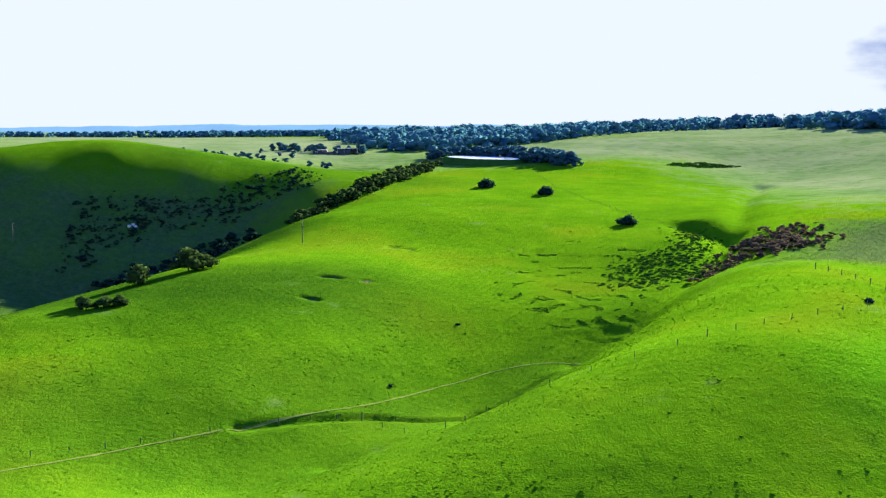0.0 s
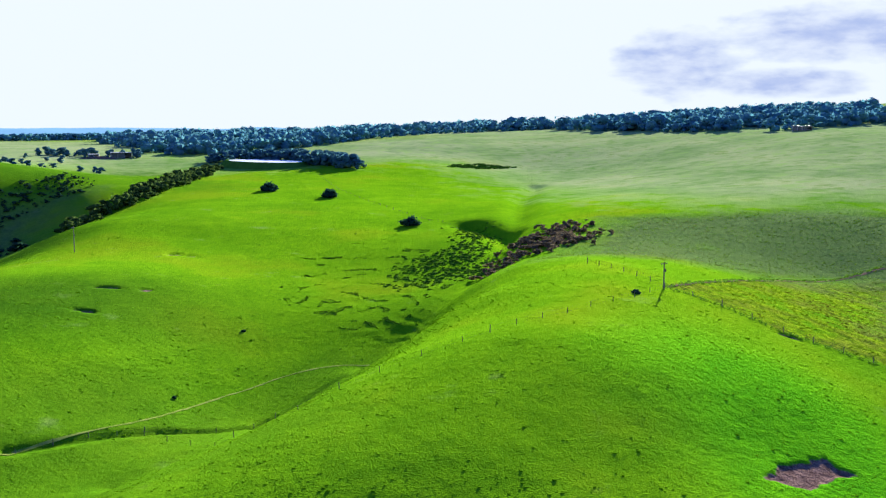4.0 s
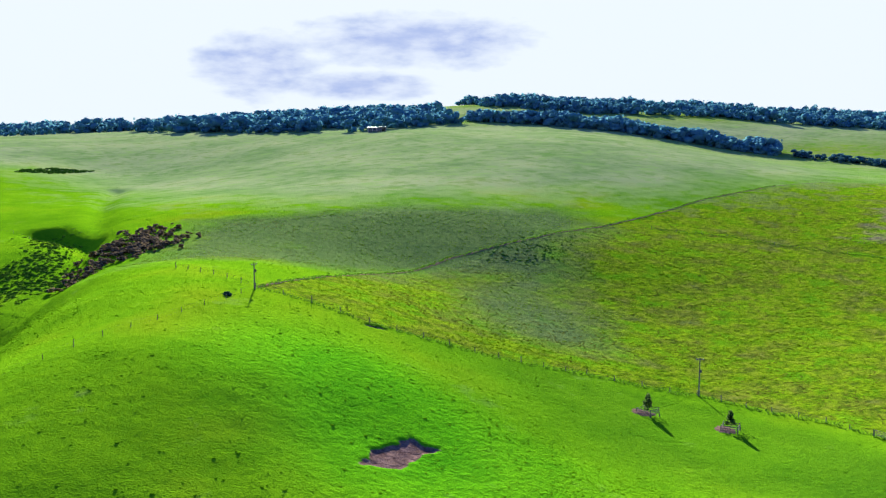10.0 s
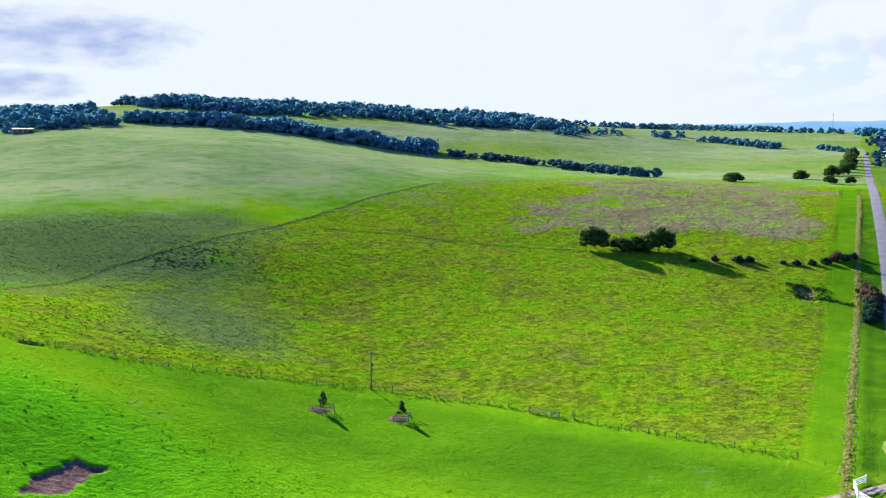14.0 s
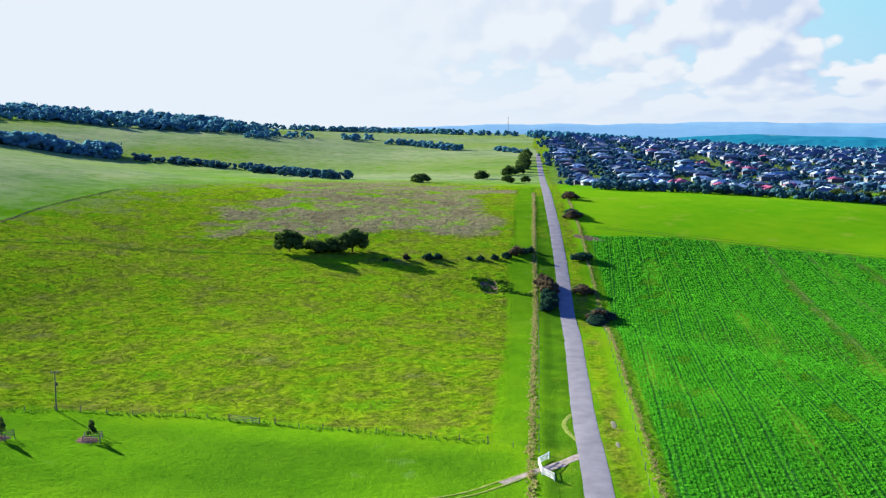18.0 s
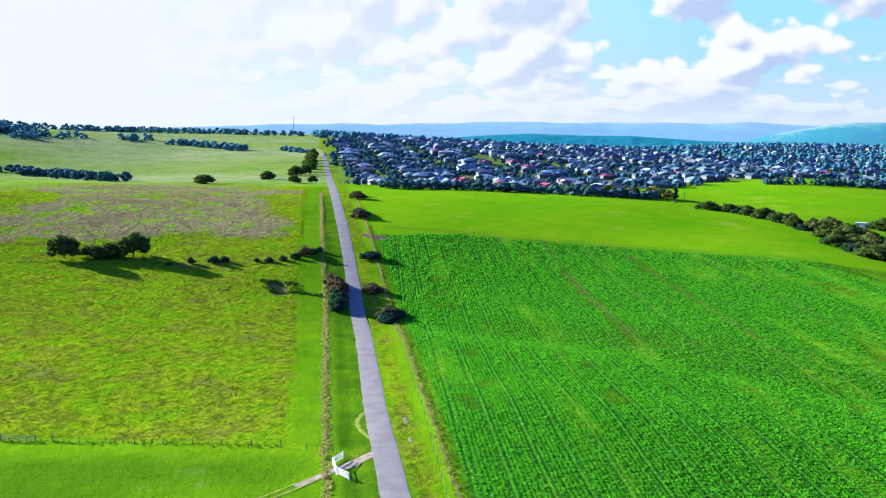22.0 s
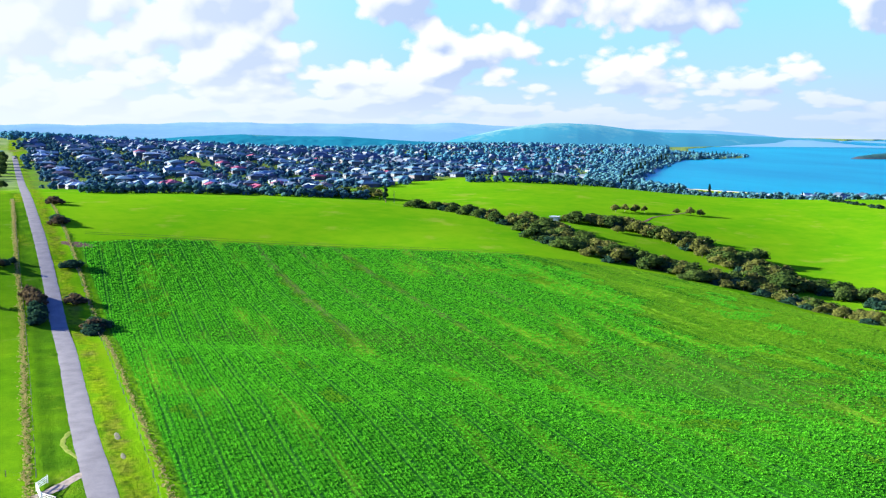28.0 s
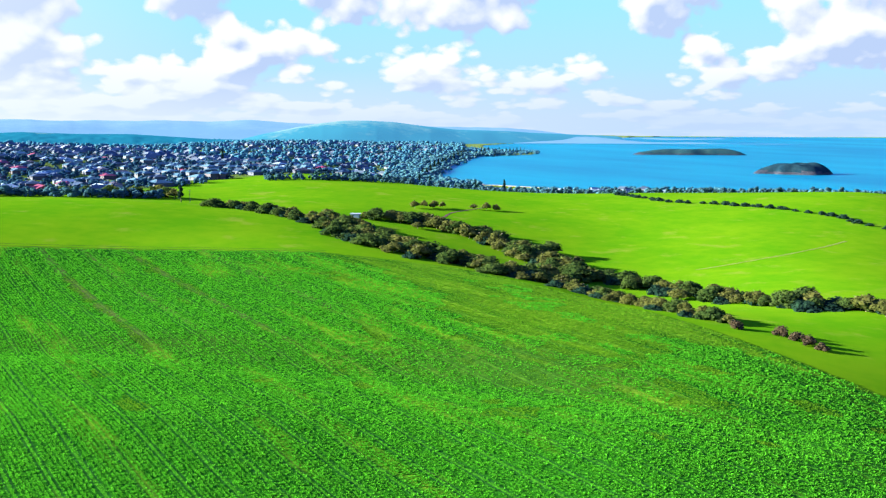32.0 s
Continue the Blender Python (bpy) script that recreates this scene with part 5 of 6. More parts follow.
def far_houses(name, pts, label, seed, scale=1.0):
    """Small pitched-roof buildings joined into one far settlement."""
    rng = np.random.default_rng(seed)
    base = np.array([[-.5, -.5, -.4], [.5, -.5, -.4], [.5, .5, -.4], [-.5, .5, -.4], [-.5, -.5, 1], [.5, -.5, 1], [.5, .5, 1], [-.5, .5, 1]], float)
    top = np.array([[-.55, -.56, 1.0], [.55, -.56, 1.0], [.55, .56, 1.0], [-.55, .56, 1.0], [-.3, 0, 1.8], [.3, 0, 1.8]], float)
    q4 = np.array([[0, 1, 5, 4], [1, 2, 6, 5], [2, 3, 7, 6], [3, 0, 4, 7], [4, 5, 6, 7], [8, 9, 13, 12], [10, 11, 12, 13]])
    q3 = np.array([[9, 10, 13], [11, 8, 12]])
    v = np.concatenate([base, top])
    n = len(pts)
    L, W, H = rng.uniform(12, 20, n) * scale, rng.uniform(8, 12, n) * scale, rng.uniform(2.6, 4.2, n) * scale
    b = rng.choice([0.25, 1.82], n) + rng.normal(0, 0.15, n)
    X, Y = v[None, :, 0] * L[:, None], v[None, :, 1] * W[:, None]
    z = lie(pts[:, 0], pts[:, 1])
    P = np.stack([X * np.cos(b)[:, None] - Y * np.sin(b)[:, None] + pts[:, 0:1], X * np.sin(b)[:, None] + Y * np.cos(b)[:, None] + pts[:, 1:2], v[None, :, 2] * H[:, None] + z[:, None]], -1)
    k = (np.arange(n) * len(v))[:, None, None]
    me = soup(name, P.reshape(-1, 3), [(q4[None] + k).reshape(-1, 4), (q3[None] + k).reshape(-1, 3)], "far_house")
    return tagged(new(name, me), label, "houses", kind="stuff")


def shed(x, y, turn, L, W, H, label, wall="steel_sheet", roof="steel_sheet", bays=3):
    """A farm shed: walls, skillion roof, open bays and a post at each."""
    ob = thing("shed", x, y, lie_z(x, y), turn, label, "shed")
    bm = bmesh.new()
    box(bm, -L / 2, W / 2 - 0.2, -0.5, L / 2, W / 2, H)
    box(bm, -L / 2, -W / 2, -0.5, -L / 2 + 0.2, W / 2, H)
    box(bm, L / 2 - 0.2, -W / 2, -0.5, L / 2, W / 2, H)
    part("wall", done("wall", bm, wall), ob)
    bm = bmesh.new()
    box(bm, -L / 2 - 0.4, -W / 2 - 0.5, H, L / 2 + 0.4, W / 2 + 0.4, H + 0.2, Matrix.Shear("XY", 4, (0, 0)))
    part("roof", done("roof", bm, roof), ob)
    for k in range(bays + 1):
        bm = bmesh.new()
        box(bm, -0.12, -0.12, -0.5, 0.12, 0.12, H)
        part("post", done("post", bm, wall), ob, at=pose(-L / 2 + 0.2 + (L - 0.4) * k / bays, -W / 2 + 0.15, 0))
    for k in range(bays - 1):
        bm = bmesh.new()
        box(bm, 0.2, -0.05, 0, L / bays - 0.5, 0.05, H * 0.82)
        part("door", done("door", bm, "pane"), ob, at=pose(-L / 2 + 0.2 + (L - 0.4) * k / bays, -W / 2 + 0.3, 0))
    return ob


# ---- ground cover ----
def domes(name, pts, radius, height, mat, label, seed, category="grass", lean=0.35):
    """Tufts: small ragged mounds of blades, in one growth."""
    rng = np.random.default_rng(seed)
    n = len(pts)
    z = lie(pts[:, 0], pts[:, 1])
    k = np.arange(6) * np.pi / 3
    rr = radius[:, None] * rng.uniform(0.65, 1.3, (n, 6))
    b = rng.uniform(0, 6.28, (n, 1)) + k
    ring = np.stack([pts[:, 0:1] + rr * np.cos(b), pts[:, 1:2] + rr * np.sin(b), np.repeat(z[:, None] - 0.12, 6, 1)], -1)
    mid = np.stack([pts[:, 0:1] + rr * 0.62 * np.cos(b), pts[:, 1:2] + rr * 0.62 * np.sin(b), z[:, None] + height[:, None] * rng.uniform(0.45, 0.95, (n, 6))], -1)
    tip = np.stack([pts[:, 0] + rng.normal(0, lean, n) * radius, pts[:, 1] + rng.normal(0, lean, n) * radius, z + height], -1)[:, None]
    V = np.concatenate([ring, mid, tip], 1).reshape(-1, 3)
    j = (np.arange(6) + 1) % 6
    q = np.stack([np.arange(6), j, j + 6, np.arange(6) + 6], -1)
    t3 = np.stack([np.arange(6) + 6, j + 6, np.full(6, 12)], -1)
    o = (np.arange(n) * 13)[:, None, None]
    me = soup(name, V, [(q[None] + o).reshape(-1, 4), (t3[None] + o).reshape(-1, 3)], mat)
    return tagged(new(name, me), label, category, kind="stuff")


def sprays(name, pts, size, height, mat, label, seed, blades=3, category="crop"):
    """Leafy plants: a few broad arching leaves each, in one growth."""
    rng = np.random.default_rng(seed)
    n = len(pts)
    z = lie(pts[:, 0], pts[:, 1])
    b = rng.uniform(0, 6.28, (n, 1)) + np.arange(blades) * 6.283 / blades + rng.normal(0, 0.3, (n, blades))
    s = size[:, None] * rng.uniform(0.7, 1.3, (n, blades))
    h = height[:, None] * rng.uniform(0.6, 1.2, (n, blades))
    c, sn = np.cos(b), np.sin(b)
    x0, y0, z0 = pts[:, 0:1], pts[:, 1:2], z[:, None]
    w = s * 0.45
    A = np.stack([x0 - sn * w * 0.3, y0 + c * w * 0.3, z0 - 0.05 + 0 * s], -1)
    B = np.stack([x0 + sn * w * 0.3, y0 - c * w * 0.3, z0 - 0.05 + 0 * s], -1)
    C = np.stack([x0 + c * s + sn * w, y0 + sn * s - c * w, z0 + h], -1)
    D = np.stack([x0 + c * s - sn * w, y0 + sn * s + c * w, z0 + h * 0.85], -1)
    V = np.stack([A, B, C, D], 2).reshape(-1, 3)
    me = soup(name, V, np.arange(len(V)).reshape(-1, 4), mat)
    return tagged(new(name, me), label, category, kind="stuff")


def fan(n, r0, r1, b0, b1, seed, power=1.0):
    """Plan points spread over a sector, thinning with distance."""
    rng = np.random.default_rng(seed)
    r = r0 * (r1 / r0) ** (rng.uniform(0, 1, n) ** power)
    b = np.radians(rng.uniform(b0, b1, n))
    return np.stack([r * np.sin(b), r * np.cos(b)], -1)


# ---- the place ----
build_ground()
build_sea()
build_far_hills()
build_far_rise()
build_beach()
build_island(124.3, 2950, 300, 90, 20, "long low rocky island with green heath in the bay", 3)
build_island(130.0, 1960, 128, 60, 25, "small dark rocky island close to the shore", 5, "dark_heath")
make_kinds()

# ways
ribbon("road", ROAD, 5.1, "asphalt", 0.10, "straight grey sealed country road running to the town", "road", 4.0, 0.12)
DRIVE = [(146, 62), (150, 56), (156, 49.5), (165, 45.2), (174, 41.0), (178, 37.6), (184.5, 35.0)]
ribbon("driveway", DRIVE[3:], 2.2, "gravel", 0.05, "pale gravel driveway mouth at the road", "driveway", 1.5, 0.3)
for side in (-0.8, 0.8):
    ribbon("driveway", [(x + side * 0.6, y + side) for x, y in DRIVE[:5]], 0.6, "worn_grass", 0.06, "worn wheel rut of the curving driveway", "driveway", 1.5, 0.15, 12)
TRACK = [(-90, 143), (-72, 159), (-55, 177), (-32, 197), (-17, 211), (-3, 229), (12, 243), (22, 248), (34, 244)]
ribbon("track", TRACK, 0.5, "worn_grass", 0.05, "thin pale farm track worn along the hillside", "track", 2.0, 0.2, 3)
ribbon("track", [(93, 200.5), (110, 216), (148, 249), (200, 278), (242, 286), (294, 299), (329, 309), (383, 325), (455, 336), (500, 336)], 0.8, "soil", 0.05,
       "dark drain line with a worn stock track", "track", 3.0, 0.4, 4)
ribbon("track", [(405, -283), (406, -310), (409, -335), (420, -370), (432, -397)], 1.6, "worn_grass", 0.06, "worn track across the sown hill", "track", 3.0, 0.3, 5)
ribbon("track", [(565, -206), (585, -222), (608, -236), (635, -272)], 1.8, "soil", 0.06, "dark track across the sown hill", "track", 3.0, 0.3, 6)

ribbon("track", [(470, 84), (466, 47), (456, -28), (430, -108)], 0.9, "bank_grass", 0.05, "dark furrow along the edge of the crop", "track", 3.0, 0.3, 8)
ribbon("track", [(474, 85), (470.5, 47), (460.5, -28), (434, -109)], 0.7, "bank_grass", 0.05, "dark furrow along the edge of the crop", "track", 3.0, 0.3, 9)
mound(447, 83, 9, 4.5, 0.15, 60, "soil", "bare brown corner of earth beside the crop")
for x, y, ga, gb in ((207, 32.4, 3.2, 0.7), (193.5, 29.3, 2.2, 0.5)):
    mound(x, y, ga, gb, 0.03, 14, "worn_gravel", "spilled gravel on the grassy verge", "gravel_patch", "gravel")
ribbon("track", [(212, 42.5), (205, 43), (198, 40.5), (192, 36.5)], 1.0, "worn_grass", 0.05, "short worn loop off the road edge", "track", 1.5, 0.2, 10)

# fences
DIAG = [(87, 234), (92, 200), (108, 179), (130, 171.5), (158, 166), (179, 151.5), (188, 124), (187, 90), (187, 54), (184, 43)]
fence(DIAG, 6.0, "weathered post and wire fence along the foot of the rough paddock")
fence([(91, 198), (80, 188), (62, 177), (40, 169), (25, 167), (11, 165), (-3, 190), (-17, 205)], 6.5, "thin post and wire fence down the grassy spur", 1.1, 2, 0.06)
fence([(-75, 162), (-50, 182), (-27, 200), (-17, 206), (-3, 210)], 7.0, "post and wire fence beside the farm track", 1.1, 3, 0.07)
fence([(184, 43), (260, 61), (338, 80), (418, 100), (578, 140)], 7.5, "roadside post and wire fence in long grass")
fence([(120, 8), (165, 19), (211, 29), (302, 50), (359, 64), (471, 93), (584, 123)], 7.5, "dark post and wire fence between road and crop")
fence([(311, 290), (332, 268), (342, 241), (367, 194)], 9.0, "low post and wire fence across the paddock", 1.0, 3, 0.07)
fence([(98, 400), (85, 420), (70, 500), (62, 560), (58, 650)], 9.0, "post and wire fence climbing the middle hill", 1.0, 3, 0.07)

gate_panel(172.3, 39.7, 176.6, 41.2, "white painted timber barred gate closed across the driveway")
gate_panel(169.6, 36.8, 172.1, 39.5, "white painted splayed wing panel of the gateway")
gate_panel(176.8, 41.4, 180.6, 40.3, "white painted splayed wing panel of the gateway")
gate_panel(187.4, 112.6, 187.2, 105.0, "grey weathered timber gate in the paddock fence", "grey_timber", "paddock gates")
power_pole(91.5, 199.5, 5.6, 20, "grey timber pole at the fence corner on the spur", 1)
power_pole(179, 151, 9.0, -30, "plain timber power pole by the paddock fence", 1)
power_pole(-210, 491, 9.0, 10, "timber power pole on the dark slope", 1)
power_pole(-52, 372, 9.0, 60, "slim timber pole on the middle hill", 1)
power_pole(640, -75, 8.0, 60, "slim timber pole on the pasture crest", 1)

# young trees with guards
for (x, y), turn in (((151.5, 141), 12), ((163.5, 129.5), 30)):
    mound(x - 0.6, y + 0.8, 3.4, 2.4, 0.2, turn, "soil", "bare trampled soil round a young tree")
    tree_guard(x, y, turn, 3.2, "grey timber rail guard round a young tree")
    plant("young", x, y, 1.0, 0, "young trees", sink=0.0)

# trees in the rough paddock and along the road
for x, y, s in ((374, 194, 1.2), (380, 186, 0.75), (379, 182, 0.7), (383, 178, 0.85), (386, 171, 1.3)):
    plant("gum", x, y, s, None, "paddock trees", "dark round tree in a clump on the paddock", width=1.15)
for x, y, s, k in ((381, 145, 0.8, "brown"), (385, 137, 0.95, "shrub"), (388, 134, 0.8, "shrub"), (392, 122, 0.5, "shrub"), (393, 117, 0.7, "shrub"), (396, 112, 0.7, "shrub"),
                   (400, 108, 0.8, "shrub"), (404, 105, 1.3, "brown"), (408, 103, 0.9, "shrub"), (412, 101, 0.8, "shrub"), (376, 152, 0.5, "shrub")):
    plant(k, x, y, s, None, "paddock shrubs")
for x, y, s, k in ((361, 82, 1.6, "brown"), (355, 80, 1.5, "brown"), (350, 79, 1.2, "shrub"), (345, 77.5, 1.25, "shrub"), (338, 76, 1.3, "shrub"), (366, 85, 1.3, "brown"), (333, 76, 0.8, "shrub")):
    plant(k, x, y, s, None, "roadside shrubs")
for x, y, s, k in ((407, 78, 1.2, "shrub"), (409.5, 79, 0.8, "brown"), (329, 57.6, 1.05, "shrub"), (332, 58.2, 1.2, "brown"), (335, 57.0, 1.1, "shrub"), (338.5, 58.6, 0.9, "shrub"), (325, 57.0, 0.8, "shrub"),
                   (322, 56.6, 0.55, "shrub"), (361, 68.5, 1.1, "brown"), (366, 70, 0.8, "shrub"), (492, 99.5, 1.3, "brown"), (498, 100, 1.1, "shrub"), (505, 103, 1.0, "shrub"), (512, 104, 0.7, "shrub"),
                   (562, 115, 1.4, "brown"), (575, 118, 1.1, "shrub"), (583, 121, 0.8, "brown")):
    plant(k, x, y, s * 0.9, None, "roadside shrubs", width=1.7)
plant("gum", 675, 247, 1.05, 0, "", "dark spreading tree behind the crest", sink=0.8, width=1.5)
for x, y, s in ((706, 190, 0.9), (720, 181, 0.7), (826, 221, 1.2), (845, 218, 1.1), (880, 224, 1.2), (915, 232, 1.2), (960, 243, 1.3), (1000, 252, 1.3), (1050, 264, 1.3), (1100, 276, 1.3), (760, 226, 1.0)):
    plant("gum", x, y, s, None, "street trees", "dark street tree beside the road into town", width=1.1)

# bushes and trees of the middle hill
for x, y, s in ((24, 562, 1.7), (53, 522, 1.5), (75, 411, 1.3), (4, 270, 0.22), (-12, 225, 0.2), (82, 192, 0.3)):
    plant("shrub", x, y, s, None, "hill bushes", "round dark bush alone on the grassy hill", width=1.2)
for x, y, s in ((-77, 303, 0.95), (-72, 306, 0.6), (-87, 286, 0.75), (-86, 253, 0.45), (-90, 251, 0.4), (-83, 255, 0.4), (-92, 254, 0.4)):
    plant("gum", x, y, s, None, "hillside trees", "dark tree on the edge of the shaded valley", width=1.1)

# tree belts of the coast gully
HEDGES = (
    ([(610, -84), (586, -105), (545, -124), (505, -130), (470, -134)], 2.2, 4.5, 0.72),
    ([(545, -138), (500, -142), (450, -146), (432, -162), (410, -180), (392, -196)], 1.7, 7.5, 0.88),
    ([(400, -172), (385, -192), (350, -196), (310, -198), (284, -196), (264, -198)], 2.2, 3.5, 0.66),
    ([(575, -172), (545, -200), (500, -216), (460, -222), (425, -224), (398, -228)], 1.9, 6.5, 0.94),
    ([(398, -230), (372, -238), (345, -243), (310, -248), (280, -262), (255, -275)], 2.3, 3.8, 0.82),
)
for n_h, (line, step, spread, size) in enumerate(HEDGES):
    rng_h = random.Random(90 + n_h)
    for x, y in along_line(line, step, spread, 70 + n_h):
        if inside(np.array([x]), np.array([y]), CROP)[0]:
            continue
        roll = rng_h.random()
        key = "olive" if roll < 0.36 else "gum" if roll < 0.74 else "brown" if roll < 0.84 and n_h == 2 else "shrub"
        sz = size * rng_h.uniform(0.7, 1.2) * (1.6 if key == "shrub" else 1.0)
        plant(key, x, y, sz * 0.92, None, "gully belt trees", sink=0.4, width=rng_h.uniform(1.15, 1.8))
for x, y, s in ((246, -203, 0.9), (240, -204, 0.8), (234, -203, 0.9), (228, -203, 0.7), (256, -194, 0.8)):
    plant("brown", x, y, s, None, "gully shrubs", width=1.2)
plant("column", 643, -70, 1.0, 0, width=1.3)
rng_e = random.Random(17)
for k in range(26):
    b, r = radians(90.2 + 5.6 * k / 25 + rng_e.uniform(-0.2, 0.2)), 690 + rng_e.uniform(-8, 22)
    plant(rng_e.choice(("olive", "gum", "gum", "shrub")), r * math.sin(b), r * math.cos(b), rng_e.uniform(0.7, 1.15), None, "town edge trees", "spreading tree in a clump at the edge of town", width=1.2)
plant("bare", 386, 188, 1.15, 0)
plant("bare", 381, 189, 0.6, 0)
for x, y, s in ((625, -217, 0.75), (627, -224, 0.7), (627, -231, 0.8), (629, -238, 0.6), (624, -258, 0.6), (620, -266, 0.75), (618, -272, 0.7)):
    plant("olive", x, y, s, None, "hillside trees", "small gum tree in a row on the sown hill")
for n_h, (line, step, size) in enumerate((([(699, -411), (622, -403), (584, -418), (551, -430), (505, -442), (457, -446), (420, -452)], 7.0, 0.85),)):
    for x, y in along_line(line, step, 1.2, 33):
        plant("shrub", x, y, size * random.uniform(0.6, 1.1), None, "hill hedge shrubs", "low dark hedge shrub across the sown hill", width=1.4)

mast = thing("radio_mast", 1930, 520, lie_z(1930, 520), 0, "thin grey radio mast on the far rise", "mast")
bm = bmesh.new()
rod(bm, (0, 0, -1), (0, 0, 34), 0.5, 0.3, 5)
part("mast", done("mast", bm, "grey_timber"), mast)
for hz in (20, 30):
    bm = bmesh.new()
    box(bm, -0.9, -0.3, hz, 0.9, 0.3, hz + 1.6)
    part("antenna", done("antenna", bm, "grey_timber"), mast)

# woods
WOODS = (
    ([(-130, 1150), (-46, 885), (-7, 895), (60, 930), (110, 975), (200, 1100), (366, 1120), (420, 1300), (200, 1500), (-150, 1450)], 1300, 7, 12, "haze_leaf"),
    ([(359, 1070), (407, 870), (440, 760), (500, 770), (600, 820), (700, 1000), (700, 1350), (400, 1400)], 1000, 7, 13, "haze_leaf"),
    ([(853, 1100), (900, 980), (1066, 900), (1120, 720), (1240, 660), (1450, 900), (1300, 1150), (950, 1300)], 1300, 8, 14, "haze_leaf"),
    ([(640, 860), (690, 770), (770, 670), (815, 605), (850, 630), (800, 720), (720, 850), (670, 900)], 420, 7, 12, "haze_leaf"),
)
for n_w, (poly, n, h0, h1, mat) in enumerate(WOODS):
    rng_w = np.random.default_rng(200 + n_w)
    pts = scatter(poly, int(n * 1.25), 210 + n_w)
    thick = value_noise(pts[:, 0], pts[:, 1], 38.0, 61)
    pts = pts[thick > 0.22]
    wood("woodland", pts, rng_w.uniform(h0 - 2, h1 + 1, len(pts)) * (0.62 + 0.75 * thick[thick > 0.22]), mat, "dense eucalypt woodland on the rise, leaves tinted blue for haze", 220 + n_w)
BELTS = (
    ([(835, 592), (821, 495), (795, 430), (740, 360), (690, 318)], 4.5, 8, 4, 8),
    ([(-75, 480), (-68, 495), (-57, 524), (-44, 552), (-31, 594), (-17, 690), (-8, 740)], 2.6, 4, 3, 6),
    ([(-10, 800), (20, 812), (45, 785), (66, 745), (80, 690), (84, 672)], 3.0, 6, 6, 10),
    ([(-400, 1350), (-330, 1350), (-250, 1400), (-150, 1430)], 3.5, 16, 6, 10), ([(-650, 1450), (-560, 1420), (-420, 1380)], 3.5, 14, 5, 9),
    ([(1123, 638), (1180, 650), (1297, 631)], 11.0, 14, 6, 10), ([(1317, 600), (1390, 580)], 9.0, 8, 6, 10), ([(1322, 527), (1308, 479), (1236, 399)], 5.0, 6, 6, 9),
    ([(1234, 348), (1184, 296)], 6.0, 4, 4, 7), ([(1600, 800), (1750, 640), (1760, 450)], 8.0, 20, 7, 11), ([(1450, 900), (1600, 780), (1900, 700)], 8.0, 25, 7, 11),
    ([(650, 118), (660, 70), (665, 20), (668, -20), (690, -60)], 3.2, 5, 4, 7),
    ([(-185, 725), (-100, 720), (-70, 720)], 14.0, 10, 3, 5), ([(-240, 760), (-160, 800), (-100, 800)], 14.0, 25, 3, 6), ([(-150, 880), (-90, 860), (-60, 852)], 8.0, 10, 4, 8),
    ([(900, -330), (830, -420), (760, -480), (690, -560), (620, -640)], 4.0, 25, 3, 6), ([(860, -250), (960, -300), (1000, -380)], 6.0, 30, 4, 8),
    ([(840, -160), (850, -200), (850, -260)], 4.5, 6, 4, 6),
    ([(1480, -500), (1590, -545), (1850, -665), (2200, -820), (2500, -990), (2600, -1180)], 5.0, 22, 6, 13),
)
for n_b, (line, step, spread, h0, h1) in enumerate(BELTS):
    pts = along_line(line, step * 0.62, spread, 300 + n_b)
    # Farther belts take bluer leaves that stand for haze.
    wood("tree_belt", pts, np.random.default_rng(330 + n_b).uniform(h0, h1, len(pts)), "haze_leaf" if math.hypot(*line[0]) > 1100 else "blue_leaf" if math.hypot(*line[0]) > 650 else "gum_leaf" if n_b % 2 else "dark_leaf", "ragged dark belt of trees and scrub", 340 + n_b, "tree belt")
# scrub of the two gullies and the shaded slope
SCRUB = (
    ([(75, 287), (88, 320), (106, 345), (127, 362), (124, 330), (108, 306), (93, 303)], 260, 0.8, 2.0, "brown_twig", "brown heathy scrub above the gully"),
    ([(56, 330), (66, 341), (81, 352), (90, 380), (96, 402), (108, 402), (100, 372), (86, 330), (78, 303), (67, 298), (54, 305)], 420, 0.4, 1.5, "rank_leaf", "dark green scrub on the gully side"),
    ([(-185, 470), (-150, 520), (-110, 545), (-75, 575), (-72, 600), (-90, 620), (-130, 560), (-190, 540)], 700, 0.5, 2.4, "dark_leaf", "dark scrub in the shaded valley"),
    ([(-155, 420), (-130, 450), (-95, 500), (-110, 520), (-150, 480), (-170, 440)], 240, 1.5, 5.0, "dark_leaf", "dark scrub along the valley floor"),
    ([(205, 272), (235, 292), (262, 284), (250, 270), (220, 262)], 160, 0.25, 0.7, "rank_leaf", "rushes beside the drain"),
)
